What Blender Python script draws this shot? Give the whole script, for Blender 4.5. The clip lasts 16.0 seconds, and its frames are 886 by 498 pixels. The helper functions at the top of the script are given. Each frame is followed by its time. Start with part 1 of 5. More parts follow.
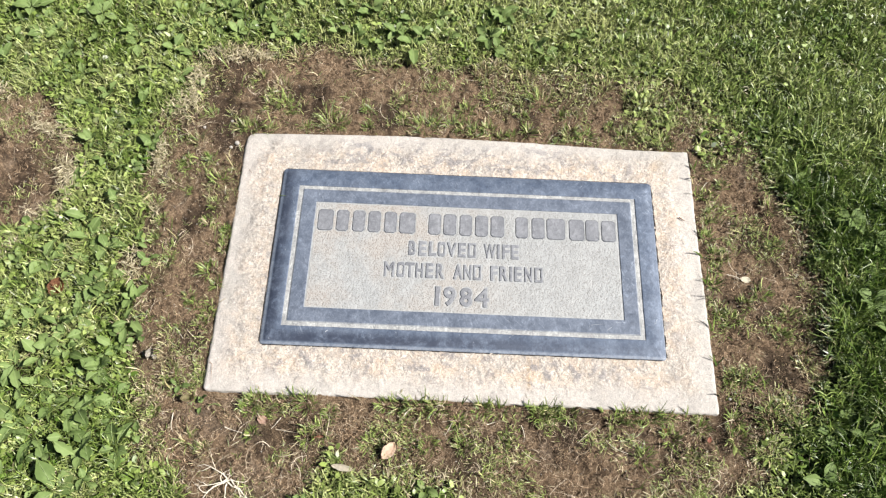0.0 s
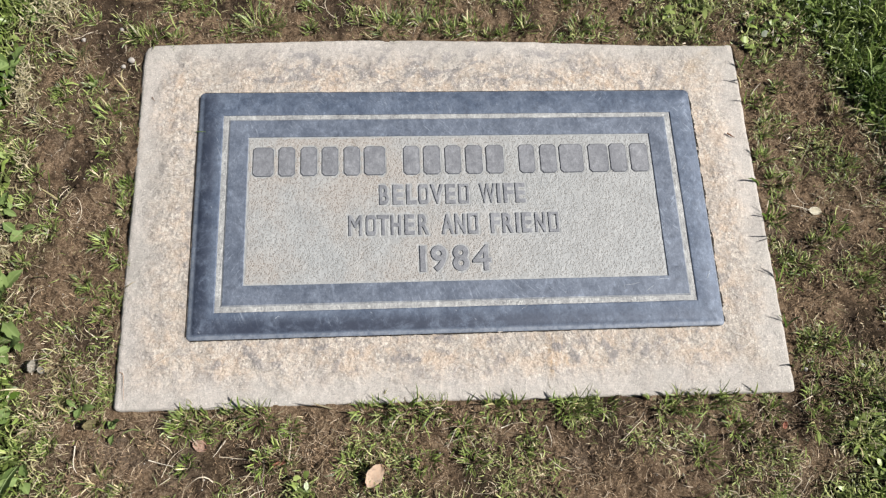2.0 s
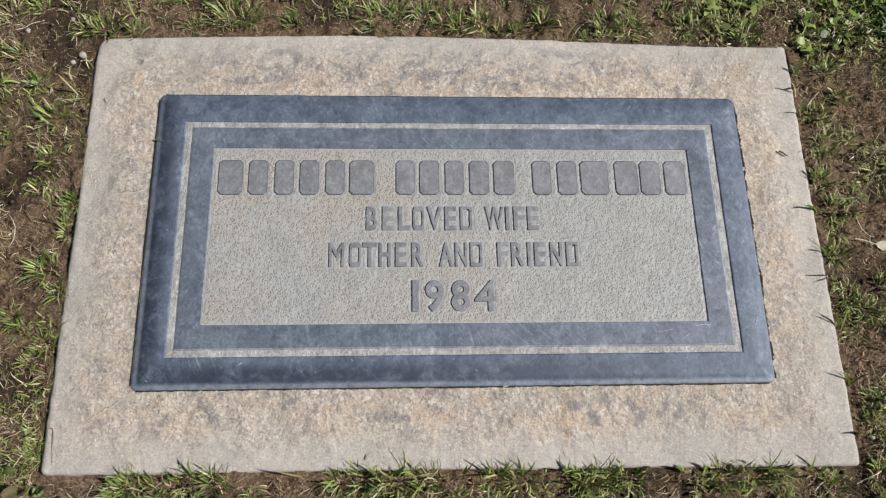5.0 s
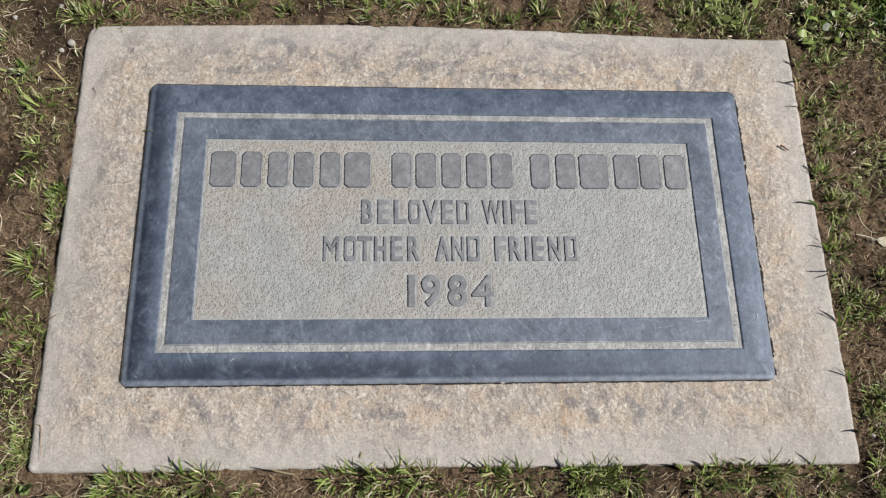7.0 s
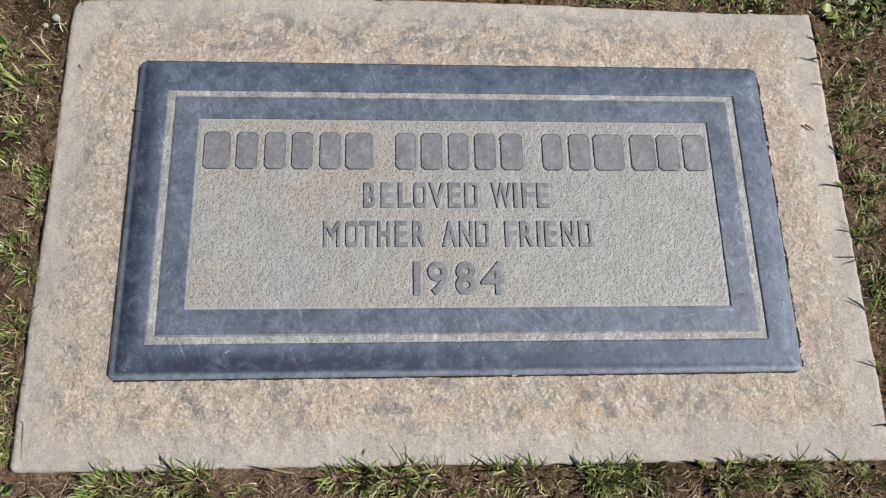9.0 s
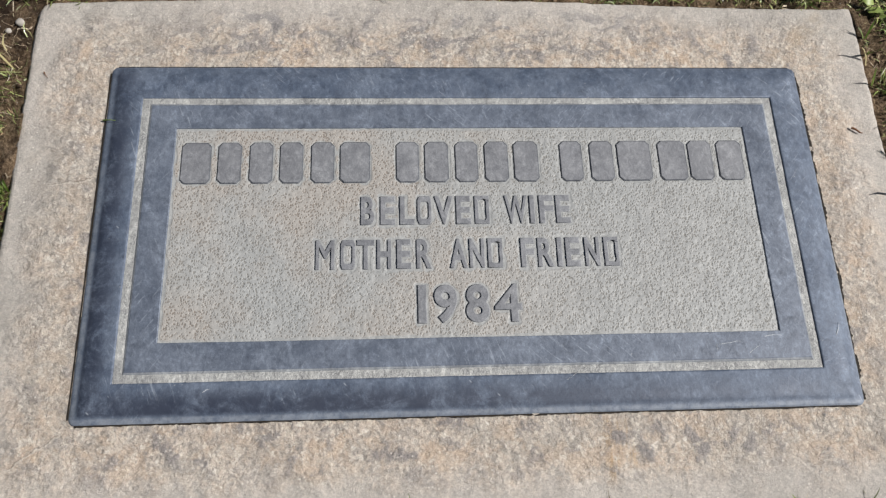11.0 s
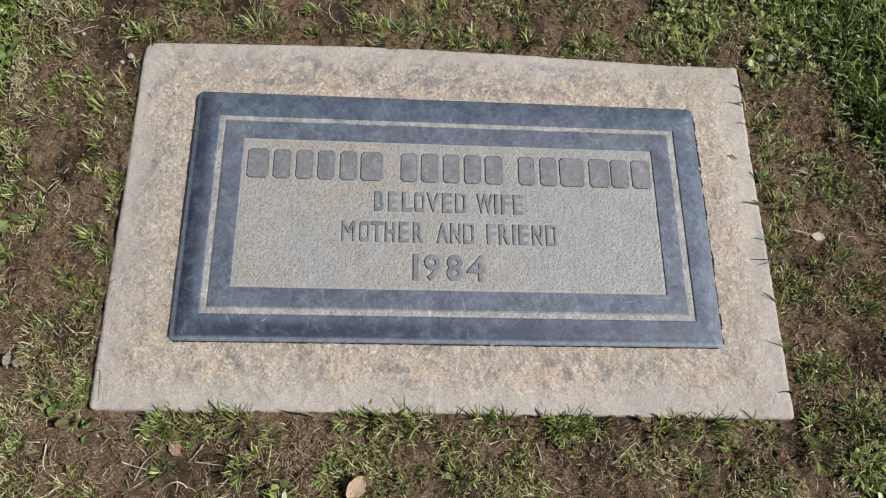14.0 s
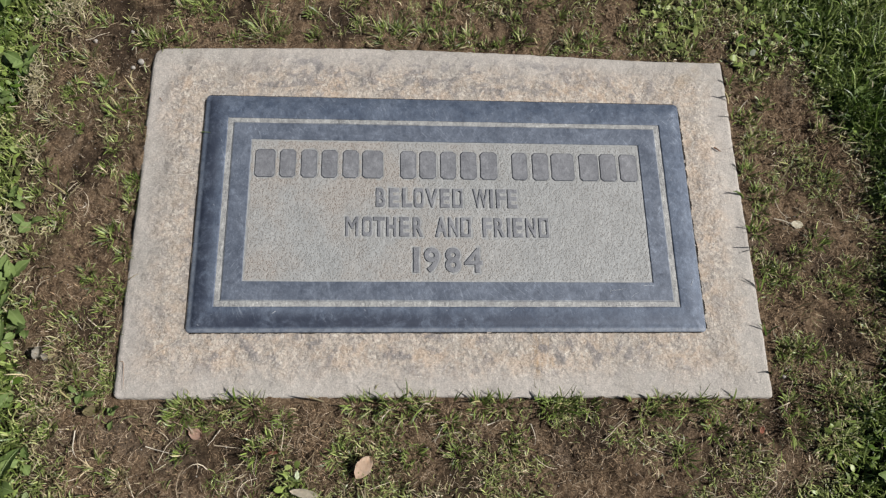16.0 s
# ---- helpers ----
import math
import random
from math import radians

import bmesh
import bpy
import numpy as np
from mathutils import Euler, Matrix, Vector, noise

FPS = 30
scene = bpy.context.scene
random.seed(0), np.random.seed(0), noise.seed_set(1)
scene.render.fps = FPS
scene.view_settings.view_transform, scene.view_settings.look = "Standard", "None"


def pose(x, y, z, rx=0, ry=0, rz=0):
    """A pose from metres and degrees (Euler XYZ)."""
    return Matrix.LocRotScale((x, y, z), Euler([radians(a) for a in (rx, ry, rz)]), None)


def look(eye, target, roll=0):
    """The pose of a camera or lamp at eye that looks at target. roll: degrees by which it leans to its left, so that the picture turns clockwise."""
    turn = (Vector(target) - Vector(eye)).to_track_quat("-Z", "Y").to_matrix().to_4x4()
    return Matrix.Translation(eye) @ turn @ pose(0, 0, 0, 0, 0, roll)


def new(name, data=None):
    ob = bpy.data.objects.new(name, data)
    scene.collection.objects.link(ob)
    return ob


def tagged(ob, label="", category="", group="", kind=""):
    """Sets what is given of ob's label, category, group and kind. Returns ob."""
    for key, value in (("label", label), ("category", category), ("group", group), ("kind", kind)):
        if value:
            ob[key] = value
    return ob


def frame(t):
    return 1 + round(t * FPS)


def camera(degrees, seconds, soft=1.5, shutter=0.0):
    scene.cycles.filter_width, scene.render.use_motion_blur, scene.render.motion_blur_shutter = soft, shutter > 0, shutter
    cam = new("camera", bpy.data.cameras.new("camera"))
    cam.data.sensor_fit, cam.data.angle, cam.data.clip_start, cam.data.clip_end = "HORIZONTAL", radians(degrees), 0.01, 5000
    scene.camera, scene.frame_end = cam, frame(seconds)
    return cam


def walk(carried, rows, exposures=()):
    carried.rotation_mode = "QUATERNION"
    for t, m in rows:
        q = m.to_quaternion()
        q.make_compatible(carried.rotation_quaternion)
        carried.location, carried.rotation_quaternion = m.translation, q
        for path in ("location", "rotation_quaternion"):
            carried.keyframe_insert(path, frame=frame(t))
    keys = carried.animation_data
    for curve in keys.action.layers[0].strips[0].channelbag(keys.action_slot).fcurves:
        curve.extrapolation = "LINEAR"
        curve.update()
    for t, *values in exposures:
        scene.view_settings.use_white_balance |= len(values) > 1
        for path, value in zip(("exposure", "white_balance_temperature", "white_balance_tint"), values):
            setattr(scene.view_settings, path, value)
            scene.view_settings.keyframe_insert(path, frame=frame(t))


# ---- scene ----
cam = camera(59.7, 16.0, 1.3)
PATH = [
    (0, (-0.039, -0.52, 1.101), (-0.034, 0.357, -0.696), 2.7),
    (0.5, (-0.076, -0.491, 1.103), (0.008, 0.311, -0.727), 5.3),
    (1, (-0.107, -0.437, 1.042), (0.038, 0.3, -0.812), 8.6),
    (1.5, (-0.099, -0.376, 0.92), (0.063, 0.293, -0.958), 10.8),
    (2, (-0.084, -0.333, 0.85), (0.064, 0.292, -1.044), 11.4),
    (2.5, (-0.066, -0.305, 0.804), (0.031, 0.299, -1.1), 7.0),
    (3, (-0.05, -0.283, 0.753), (0.048, 0.311, -1.154), 7.2),
    (3.5, (-0.038, -0.262, 0.733), (0.052, 0.349, -1.169), 6.8),
    (4, (-0.046, -0.258, 0.73), (0.049, 0.372, -1.166), 7.6),
    (6.5, (-0.059, -0.248, 0.721), (0.066, 0.355, -1.182), 11.1),
    (7, (-0.06, -0.249, 0.716), (0.071, 0.354, -1.186), 11.7),
    (7.5, (-0.066, -0.248, 0.713), (0.073, 0.347, -1.191), 12.9),
    (8, (-0.068, -0.249, 0.713), (0.075, 0.338, -1.193), 13.4),
    (8.2, (-0.067, -0.25, 0.714), (0.074, 0.335, -1.193), 13.1),
    (10.3, (-0.064, -0.231, 0.588), (0.065, 0.432, -1.295), 10.0),
    (10.5, (-0.062, -0.23, 0.589), (0.064, 0.446, -1.289), 9.3),
    (11, (-0.063, -0.23, 0.592), (0.063, 0.444, -1.287), 9.2),
    (11.5, (-0.061, -0.227, 0.594), (0.064, 0.444, -1.286), 8.6),
    (12, (-0.062, -0.234, 0.606), (0.067, 0.434, -1.275), 9.4),
    (12.5, (-0.057, -0.264, 0.678), (0.07, 0.407, -1.202), 9.7),
    (13, (-0.064, -0.309, 0.765), (0.074, 0.372, -1.111), 10.9),
    (13.5, (-0.066, -0.341, 0.804), (0.081, 0.346, -1.069), 11.8),
    (14, (-0.078, -0.354, 0.821), (0.074, 0.356, -1.042), 12.6),
    (14.5, (-0.087, -0.345, 0.818), (0.072, 0.363, -1.045), 12.6),
    (15, (-0.082, -0.331, 0.847), (0.087, 0.313, -1.038), 14.1),
    (15.5, (-0.073, -0.338, 0.884), (0.08, 0.338, -0.992), 11.8),
    (16, (-0.078, -0.354, 0.877), (0.07, 0.3, -1.008), 12.4),
]
EXPOSURES = [(0, 0.93), (0.5, 0.82), (1, 0.76), (1.5, 0.66), (3, 0.28), (4, 0.15), (12, 0.14), (16, 0.05)]
walk(cam, [(t, look(eye, target, roll)) for t, eye, target, roll in PATH], EXPOSURES)


# ---- sky, sun ----
SUN_AZ, SUN_EL = radians(-8), radians(46)
world = bpy.data.worlds.new("sky")
scene.world = world
world.use_nodes = True
sky = world.node_tree.nodes.new("ShaderNodeTexSky")
sky.sky_type, sky.sun_disc = "NISHITA", False
sky.sun_elevation, sky.sun_rotation = SUN_EL, radians(90) - SUN_AZ
world.node_tree.nodes["Background"].inputs["Strength"].default_value = 0.026
world.node_tree.links.new(sky.outputs[0], world.node_tree.nodes["Background"].inputs["Color"])
sun = new("sun", bpy.data.lights.new("sun", "SUN"))
sun.data.energy, sun.data.angle, sun.data.color = 4.8, radians(0.55), (1.0, 0.969, 0.935)
to_sun = Vector((math.cos(SUN_AZ) * math.cos(SUN_EL), math.sin(SUN_AZ) * math.cos(SUN_EL), math.sin(SUN_EL)))
sun.matrix_world = look(to_sun * 5, (0, 0, 0))

rng = np.random.default_rng(11)


# ---- node helpers ----
class Nodes:
    """A material and short ways to add nodes to it."""

    def __init__(self, name, rough=0.6, spec=0.4):
        self.m = bpy.data.materials.new(name)
        self.m.use_nodes = True
        self.t = self.m.node_tree
        self.b = self.t.nodes["Principled BSDF"]
        self.b.inputs["Roughness"].default_value = rough
        self.b.inputs["Specular IOR Level"].default_value = spec
        self.co = self.t.nodes.new("ShaderNodeTexCoord").outputs["Object"]

    def put(self, socket, value):
        if isinstance(value, bpy.types.NodeSocket):
            self.t.links.new(value, socket)
        elif hasattr(socket.default_value, "__len__") and len(socket.default_value) == 4:
            socket.default_value = (*value, 1) if len(value) == 3 else value
        else:
            socket.default_value = value

    def noise(self, scale, detail=4, rough=0.55, distort=0.0, co=None):
        n = self.t.nodes.new("ShaderNodeTexNoise")
        for k, v in (("Scale", scale), ("Detail", detail), ("Roughness", rough), ("Distortion", distort)):
            n.inputs[k].default_value = v
        self.t.links.new(co or self.co, n.inputs["Vector"])
        return n.outputs["Fac"]

    def cells(self, scale, out="Color", feature="F1", co=None):
        n = self.t.nodes.new("ShaderNodeTexVoronoi")
        n.feature = feature
        n.inputs["Scale"].default_value = scale
        self.t.links.new(co or self.co, n.inputs["Vector"])
        return n.outputs[out]

    def stretch(self, sx, sy, sz=1.0, turn=0.0):
        n = self.t.nodes.new("ShaderNodeMapping")
        n.inputs["Scale"].default_value = (sx, sy, sz)
        n.inputs["Rotation"].default_value = (0, 0, turn)
        self.t.links.new(self.co, n.inputs["Vector"])
        return n.outputs[0]

    def slant(self, turn, along, across):
        """Coordinates turned first and then stretched, for strokes that run at an angle."""
        n = self.t.nodes.new("ShaderNodeMapping")
        n.inputs["Scale"].default_value = (along, across, 1)
        self.t.links.new(self.stretch(1, 1, 1, turn), n.inputs["Vector"])
        return n.outputs[0]

    def step(self, value, lo, hi, a=0.0, b=1.0):
        n = self.t.nodes.new("ShaderNodeMapRange")
        n.interpolation_type = "SMOOTHSTEP"
        for k, v in zip(("Value", "From Min", "From Max", "To Min", "To Max"), (value, lo, hi, a, b)):
            self.put(n.inputs[k], v)
        return n.outputs[0]

    def calc(self, op, a, b=0.0):
        n = self.t.nodes.new("ShaderNodeMath")
        n.operation = op
        self.put(n.inputs[0], a)
        self.put(n.inputs[1], b)
        return n.outputs[0]

    def mix(self, f, a, b, kind="MIX"):
        n = self.t.nodes.new("ShaderNodeMix")
        n.data_type, n.blend_type = "RGBA", kind
        self.put(n.inputs[0], f)
        self.put(n.inputs[6], a)
        self.put(n.inputs[7], b)
        return n.outputs[2]

    def axes(self):
        n = self.t.nodes.new("ShaderNodeSeparateXYZ")
        self.t.links.new(self.co, n.inputs[0])
        return n.outputs

    def attr(self, name):
        n = self.t.nodes.new("ShaderNodeAttribute")
        n.attribute_name = name
        return n.outputs["Fac"]

    def ramp(self, f, stops):
        n = self.t.nodes.new("ShaderNodeValToRGB")
        r = n.color_ramp.elements
        while len(r) < len(stops):
            r.new(0.5)
        for e, (p, c) in zip(r, stops):
            e.position, e.color = p, (*c, 1)
        self.put(n.inputs[0], f)
        return n.outputs[0]

    def random(self):
        return self.t.nodes.new("ShaderNodeObjectInfo").outputs["Random"]

    def island(self):
        return self.t.nodes.new("ShaderNodeNewGeometry").outputs["Random Per Island"]

    def bump(self, height, strength, distance):
        n = self.t.nodes.new("ShaderNodeBump")
        n.inputs["Strength"].default_value, n.inputs["Distance"].default_value = strength, distance
        old = self.b.inputs["Normal"]
        if old.is_linked:
            self.t.links.new(old.links[0].from_socket, n.inputs["Normal"])
        self.put(n.inputs["Height"], height)
        self.t.links.new(n.outputs[0], old)

    def color(self, c):
        self.put(self.b.inputs["Base Color"], c)

    def rough(self, r):
        self.put(self.b.inputs["Roughness"], r)

    def translucent(self, share, c):
        """Lets light through thin leaves."""
        tr, mx = self.t.nodes.new("ShaderNodeBsdfTranslucent"), self.t.nodes.new("ShaderNodeMixShader")
        mx.inputs[0].default_value = share
        self.put(tr.inputs["Color"], c)
        self.t.links.new(self.b.outputs[0], mx.inputs[1])
        self.t.links.new(tr.outputs[0], mx.inputs[2])
        self.t.links.new(mx.outputs[0], self.t.nodes["Material Output"].inputs["Surface"])


# ---- materials ----
CRACKS = ((0.307, -0.155, 0.352, -0.186), (-0.307, -0.156, -0.350, -0.186), (-0.306, 0.156, -0.328, 0.166), (0.308, 0.156, 0.318, 0.172), (-0.306, 0.05, -0.35, 0.042))  # hairlines that run out from the plaque
STREAKS = (0.012, 0.100, 0.112)  # where rusty water has run over the concrete


def concrete():
    n = Nodes("weathered_concrete", 0.66, 0.5)
    x, y, _ = n.axes()
    edge = n.calc("MAXIMUM", n.calc("SUBTRACT", n.calc("ABSOLUTE", x), 0.305), n.calc("SUBTRACT", n.calc("ABSOLUTE", y), 0.1525))
    worn = n.step(n.calc("ADD", edge, n.calc("MULTIPLY", n.noise(24, 5), 0.055)), 0.092, 0.050)
    cream = n.mix(n.step(n.noise(14, 6, 0.65), 0.3, 0.7), (0.425, 0.397, 0.366), (0.525, 0.494, 0.458))
    grit = n.ramp(n.cells(380, "Color"), [(0.0, (0.24, 0.215, 0.19)), (0.35, (0.46, 0.41, 0.36)), (0.7, (0.58, 0.50, 0.42)), (1.0, (0.80, 0.76, 0.70))])
    c = n.mix(n.calc("MULTIPLY", n.calc("ADD", worn, 0.2), 0.72), cream, grit)
    ochre = n.calc("MULTIPLY", n.step(n.noise(46, 8, 0.72, 0.4), 0.45, 0.59), worn)
    c = n.mix(n.calc("MULTIPLY", ochre, 0.7), c, (0.55, 0.43, 0.325))
    low = n.calc("MULTIPLY", n.step(y, -0.150, -0.162), n.step(y, -0.216, -0.190))
    runs = n.calc("ADD", x, n.calc("MULTIPLY", n.calc("SUBTRACT", n.noise(30, 4), 0.5), 0.03))
    rusty = n.step(n.calc("ABSOLUTE", n.calc("SUBTRACT", runs, STREAKS[0])), 0.012, 0.003)
    for at in STREAKS[1:]:
        rusty = n.calc("MAXIMUM", rusty, n.step(n.calc("ABSOLUTE", n.calc("SUBTRACT", runs, at)), 0.010, 0.003))
    rusty = n.calc("MULTIPLY", low, rusty)
    streak = n.calc("MULTIPLY", n.step(n.noise(58, 4, 0.6, 0.3, n.stretch(1, 0.16)), 0.50, 0.62), n.calc("ADD", n.calc("MULTIPLY", rusty, 1.3), 0.08))
    c = n.mix(n.calc("MULTIPLY", n.calc("MULTIPLY", streak, worn), n.step(n.noise(90, 5, 0.7), 0.3, 0.6, 0.25, 0.8)), c, (0.50, 0.33, 0.17))
    smear = n.calc("ABSOLUTE", n.calc("ADD", n.calc("SUBTRACT", n.calc("MULTIPLY", x, 0.75), y), -0.048))
    smear = n.calc("MULTIPLY", n.step(smear, 0.016, 0.004), n.calc("MULTIPLY", n.step(x, 0.295, 0.315), n.step(x, 0.352, 0.338)))
    c = n.mix(n.calc("MULTIPLY", smear, n.step(n.noise(70, 6, 0.75), 0.35, 0.6, 0.1, 0.75)), c, (0.50, 0.40, 0.29))
    shade = n.step(n.noise(7, 4, 0.6, 0.4), 0.42, 0.62, 0, 0.45)
    c = n.mix(shade, c, (0.375, 0.36, 0.33))
    far = n.calc("MULTIPLY", n.calc("MULTIPLY", n.step(y, 0.160, 0.172), n.step(y, 0.222, 0.205)), n.step(n.calc("ABSOLUTE", n.calc("ADD", x, 0.03)), 0.26, 0.16))
    c = n.mix(n.calc("MULTIPLY", n.calc("MULTIPLY", far, n.step(n.noise(40, 5, 0.6, 0.5, n.stretch(0.8, 1.3)), 0.50, 0.58)), 0.72), c, (0.235, 0.228, 0.232))
    dent = n.noise(46, 7, 0.66, 0.2, n.stretch(1, 1, 1, 0.6))
    blot = n.calc("MULTIPLY", n.step(dent, 0.515, 0.625), n.step(n.calc("ABSOLUTE", x), 0.325, 0.295, 0.5, 1))
    c = n.mix(n.calc("MULTIPLY", n.calc("MULTIPLY", blot, n.calc("ADD", worn, 0.22)), 0.7), c, (0.255, 0.24, 0.238))
    faint = n.step(n.noise(17, 5, 0.6, 0.5), 0.48, 0.66, 0, 0.35)
    c = n.mix(faint, c, (0.36, 0.335, 0.31))
    pale = n.step(n.noise(120, 5, 0.7), 0.55, 0.64)
    c = n.mix(n.calc("MULTIPLY", n.calc("MULTIPLY", pale, n.calc("ADD", worn, 0.22)), 0.6), c, (0.68, 0.63, 0.56))
    c = n.mix(0.42, c, n.ramp(n.noise(520, 6, 0.85), [(0.34, (0.18, 0.17, 0.165)), (0.66, (0.80, 0.78, 0.75))]), "OVERLAY")
    c = n.mix(n.step(worn, 0, 1, 0.12, 0.36), c, n.ramp(n.noise(250, 7, 0.85), [(0.36, (0.20, 0.195, 0.19)), (0.64, (0.80, 0.785, 0.76))]), "OVERLAY")
    chip = n.step(n.cells(210, "Distance"), 0.20, 0.10)
    c = n.mix(n.calc("MULTIPLY", chip, n.step(n.noise(70, 2), 0.46, 0.58, 0, 0.75)), c, (0.72, 0.68, 0.61))
    hole = n.step(n.cells(260, "Distance", "F1", n.stretch(1, 1, 1, 1.0)), 0.16, 0.08)
    c = n.mix(n.calc("MULTIPLY", hole, n.step(n.noise(55, 2, 0.5, 0.0, n.stretch(1, 1, 1, 2.0)), 0.5, 0.6, 0, 0.7)), c, (0.17, 0.155, 0.14))
    for ax, ay, bx, by in CRACKS:
        long = math.hypot(bx - ax, by - ay)
        dx, dy = (bx - ax) / long, (by - ay) / long
        px, py = n.calc("SUBTRACT", x, ax), n.calc("SUBTRACT", y, ay)
        along = n.calc("ADD", n.calc("MULTIPLY", px, dx), n.calc("MULTIPLY", py, dy))
        aside = n.calc("SUBTRACT", n.calc("MULTIPLY", px, dy), n.calc("MULTIPLY", py, dx))
        aside = n.calc("ADD", aside, n.calc("MULTIPLY", n.calc("SUBTRACT", n.noise(70, 4, 0.6), 0.5), 0.012))
        run = n.calc("MULTIPLY", n.step(along, 0.0, 0.006), n.step(along, long, long - 0.012))
        c = n.mix(n.calc("MULTIPLY", n.step(n.calc("ABSOLUTE", n.calc("ADD", aside, 0.0009)), 0.0012, 0.0004), n.calc("MULTIPLY", run, 0.5)), c, (0.66, 0.60, 0.52))
        c = n.mix(n.calc("MULTIPLY", n.step(n.calc("ABSOLUTE", aside), 0.0007, 0.0002), n.calc("MULTIPLY", run, 0.6)), c, (0.20, 0.17, 0.14))
    n.color(c)
    n.bump(n.calc("MULTIPLY", dent, n.calc("ADD", worn, 0.1)), 0.85, 0.007)
    n.bump(n.noise(210, 8, 0.82), 0.62, 0.0026)
    n.bump(n.cells(380, "Distance"), 0.12, 0.001)
    return n.m


def bronze(name, base, light, scratch=0.5, rough=0.42, patina_shade=None, bumpy=0.3):
    n = Nodes(name, rough, 0.5)
    mott = n.noise(34, 8, 0.75, 0.3, n.stretch(1, 1, 1, 0.4))
    c = n.mix(n.step(mott, 0.32, 0.7), base, light)
    c = n.mix(n.calc("MULTIPLY", n.step(n.noise(140, 6, 0.75), 0.50, 0.70), 0.4), c, tuple(v * 1.6 for v in light))
    c = n.mix(n.calc("MULTIPLY", n.step(n.noise(85, 6, 0.8, 0.5, n.stretch(1, 1, 1, 1.1)), 0.52, 0.66), 0.5), c, tuple(v * 0.62 for v in base))
    for turn, where in ((0.75, 11), (1.2, 14), (-0.9, 12)):
        lines = n.step(n.noise(90, 2, 0.4, 0.5, n.slant(turn, 0.7, 7)), 0.63, 0.70)
        here = n.step(n.noise(where, 4, 0.6, 0.0, n.stretch(1, 1, 1, turn)), 0.50, 0.64)
        c = n.mix(n.calc("MULTIPLY", n.calc("MULTIPLY", lines, here), scratch * 0.6), c, (0.34, 0.38, 0.44))
    c = n.mix(0.85, c, n.ramp(n.noise(150, 9, 0.88, 0.5, n.stretch(1.3, 0.8)), [(0.34, (0.55, 0.55, 0.58)), (0.52, (1.0, 1.0, 1.0)), (0.70, (1.7, 1.68, 1.62))]), "MULTIPLY")
    speck = n.step(n.cells(120, "Distance", "F1", n.slant(-0.7, 0.7, 1.5)), 0.09, 0.03)
    c = n.mix(n.calc("MULTIPLY", speck, n.step(n.noise(33, 1), 0.5, 0.7, 0, 0.5)), c, (0.5, 0.5, 0.5))
    if patina_shade:
        x, y, _ = n.axes()
        rim = n.calc("MINIMUM", n.calc("MINIMUM", n.calc("ADD", x, 0.305), n.calc("ADD", y, 0.1530)), n.calc("ADD", n.calc("MINIMUM", n.calc("SUBTRACT", 0.305, x), n.calc("SUBTRACT", 0.1545, y)), 0.0035))
        worn = n.calc("MULTIPLY", n.step(rim, 0.0066, 0.0040), n.step(n.noise(120, 7, 0.75), 0.35, 0.62, 0.1, 0.68))
        worn = n.calc("MULTIPLY", worn, n.step(n.calc("ADD", y, n.calc("MULTIPLY", n.noise(20, 3), 0.08)), 0.14, 0.02, 0.25, 1))
        c = n.mix(worn, c, (0.26, 0.285, 0.32))
        # stripe inside left and near lip: patina plus the left slope's shade, as colour
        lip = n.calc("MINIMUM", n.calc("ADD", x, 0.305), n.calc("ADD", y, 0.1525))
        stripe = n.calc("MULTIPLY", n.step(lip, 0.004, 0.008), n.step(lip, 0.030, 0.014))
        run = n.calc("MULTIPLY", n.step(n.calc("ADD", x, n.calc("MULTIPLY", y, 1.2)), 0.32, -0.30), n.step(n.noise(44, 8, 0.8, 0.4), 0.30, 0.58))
        c = n.mix(n.calc("MULTIPLY", n.calc("MULTIPLY", stripe, run), 0.95), c, patina_shade)
        chip = n.step(n.cells(95, "Distance", "F1", n.slant(0.8, 0.6, 1.7)), 0.12, 0.05)
        c = n.mix(n.calc("MULTIPLY", chip, n.step(n.noise(26, 2), 0.54, 0.64, 0, 0.6)), c, (0.34, 0.37, 0.42))
    n.color(c)
    n.b.inputs["Metallic"].default_value = 0.15
    n.rough(n.step(mott, 0.3, 0.75, rough - 0.08, rough + 0.14))
    n.bump(n.noise(260, 6, 0.7), bumpy, 0.0010)
    return n.m


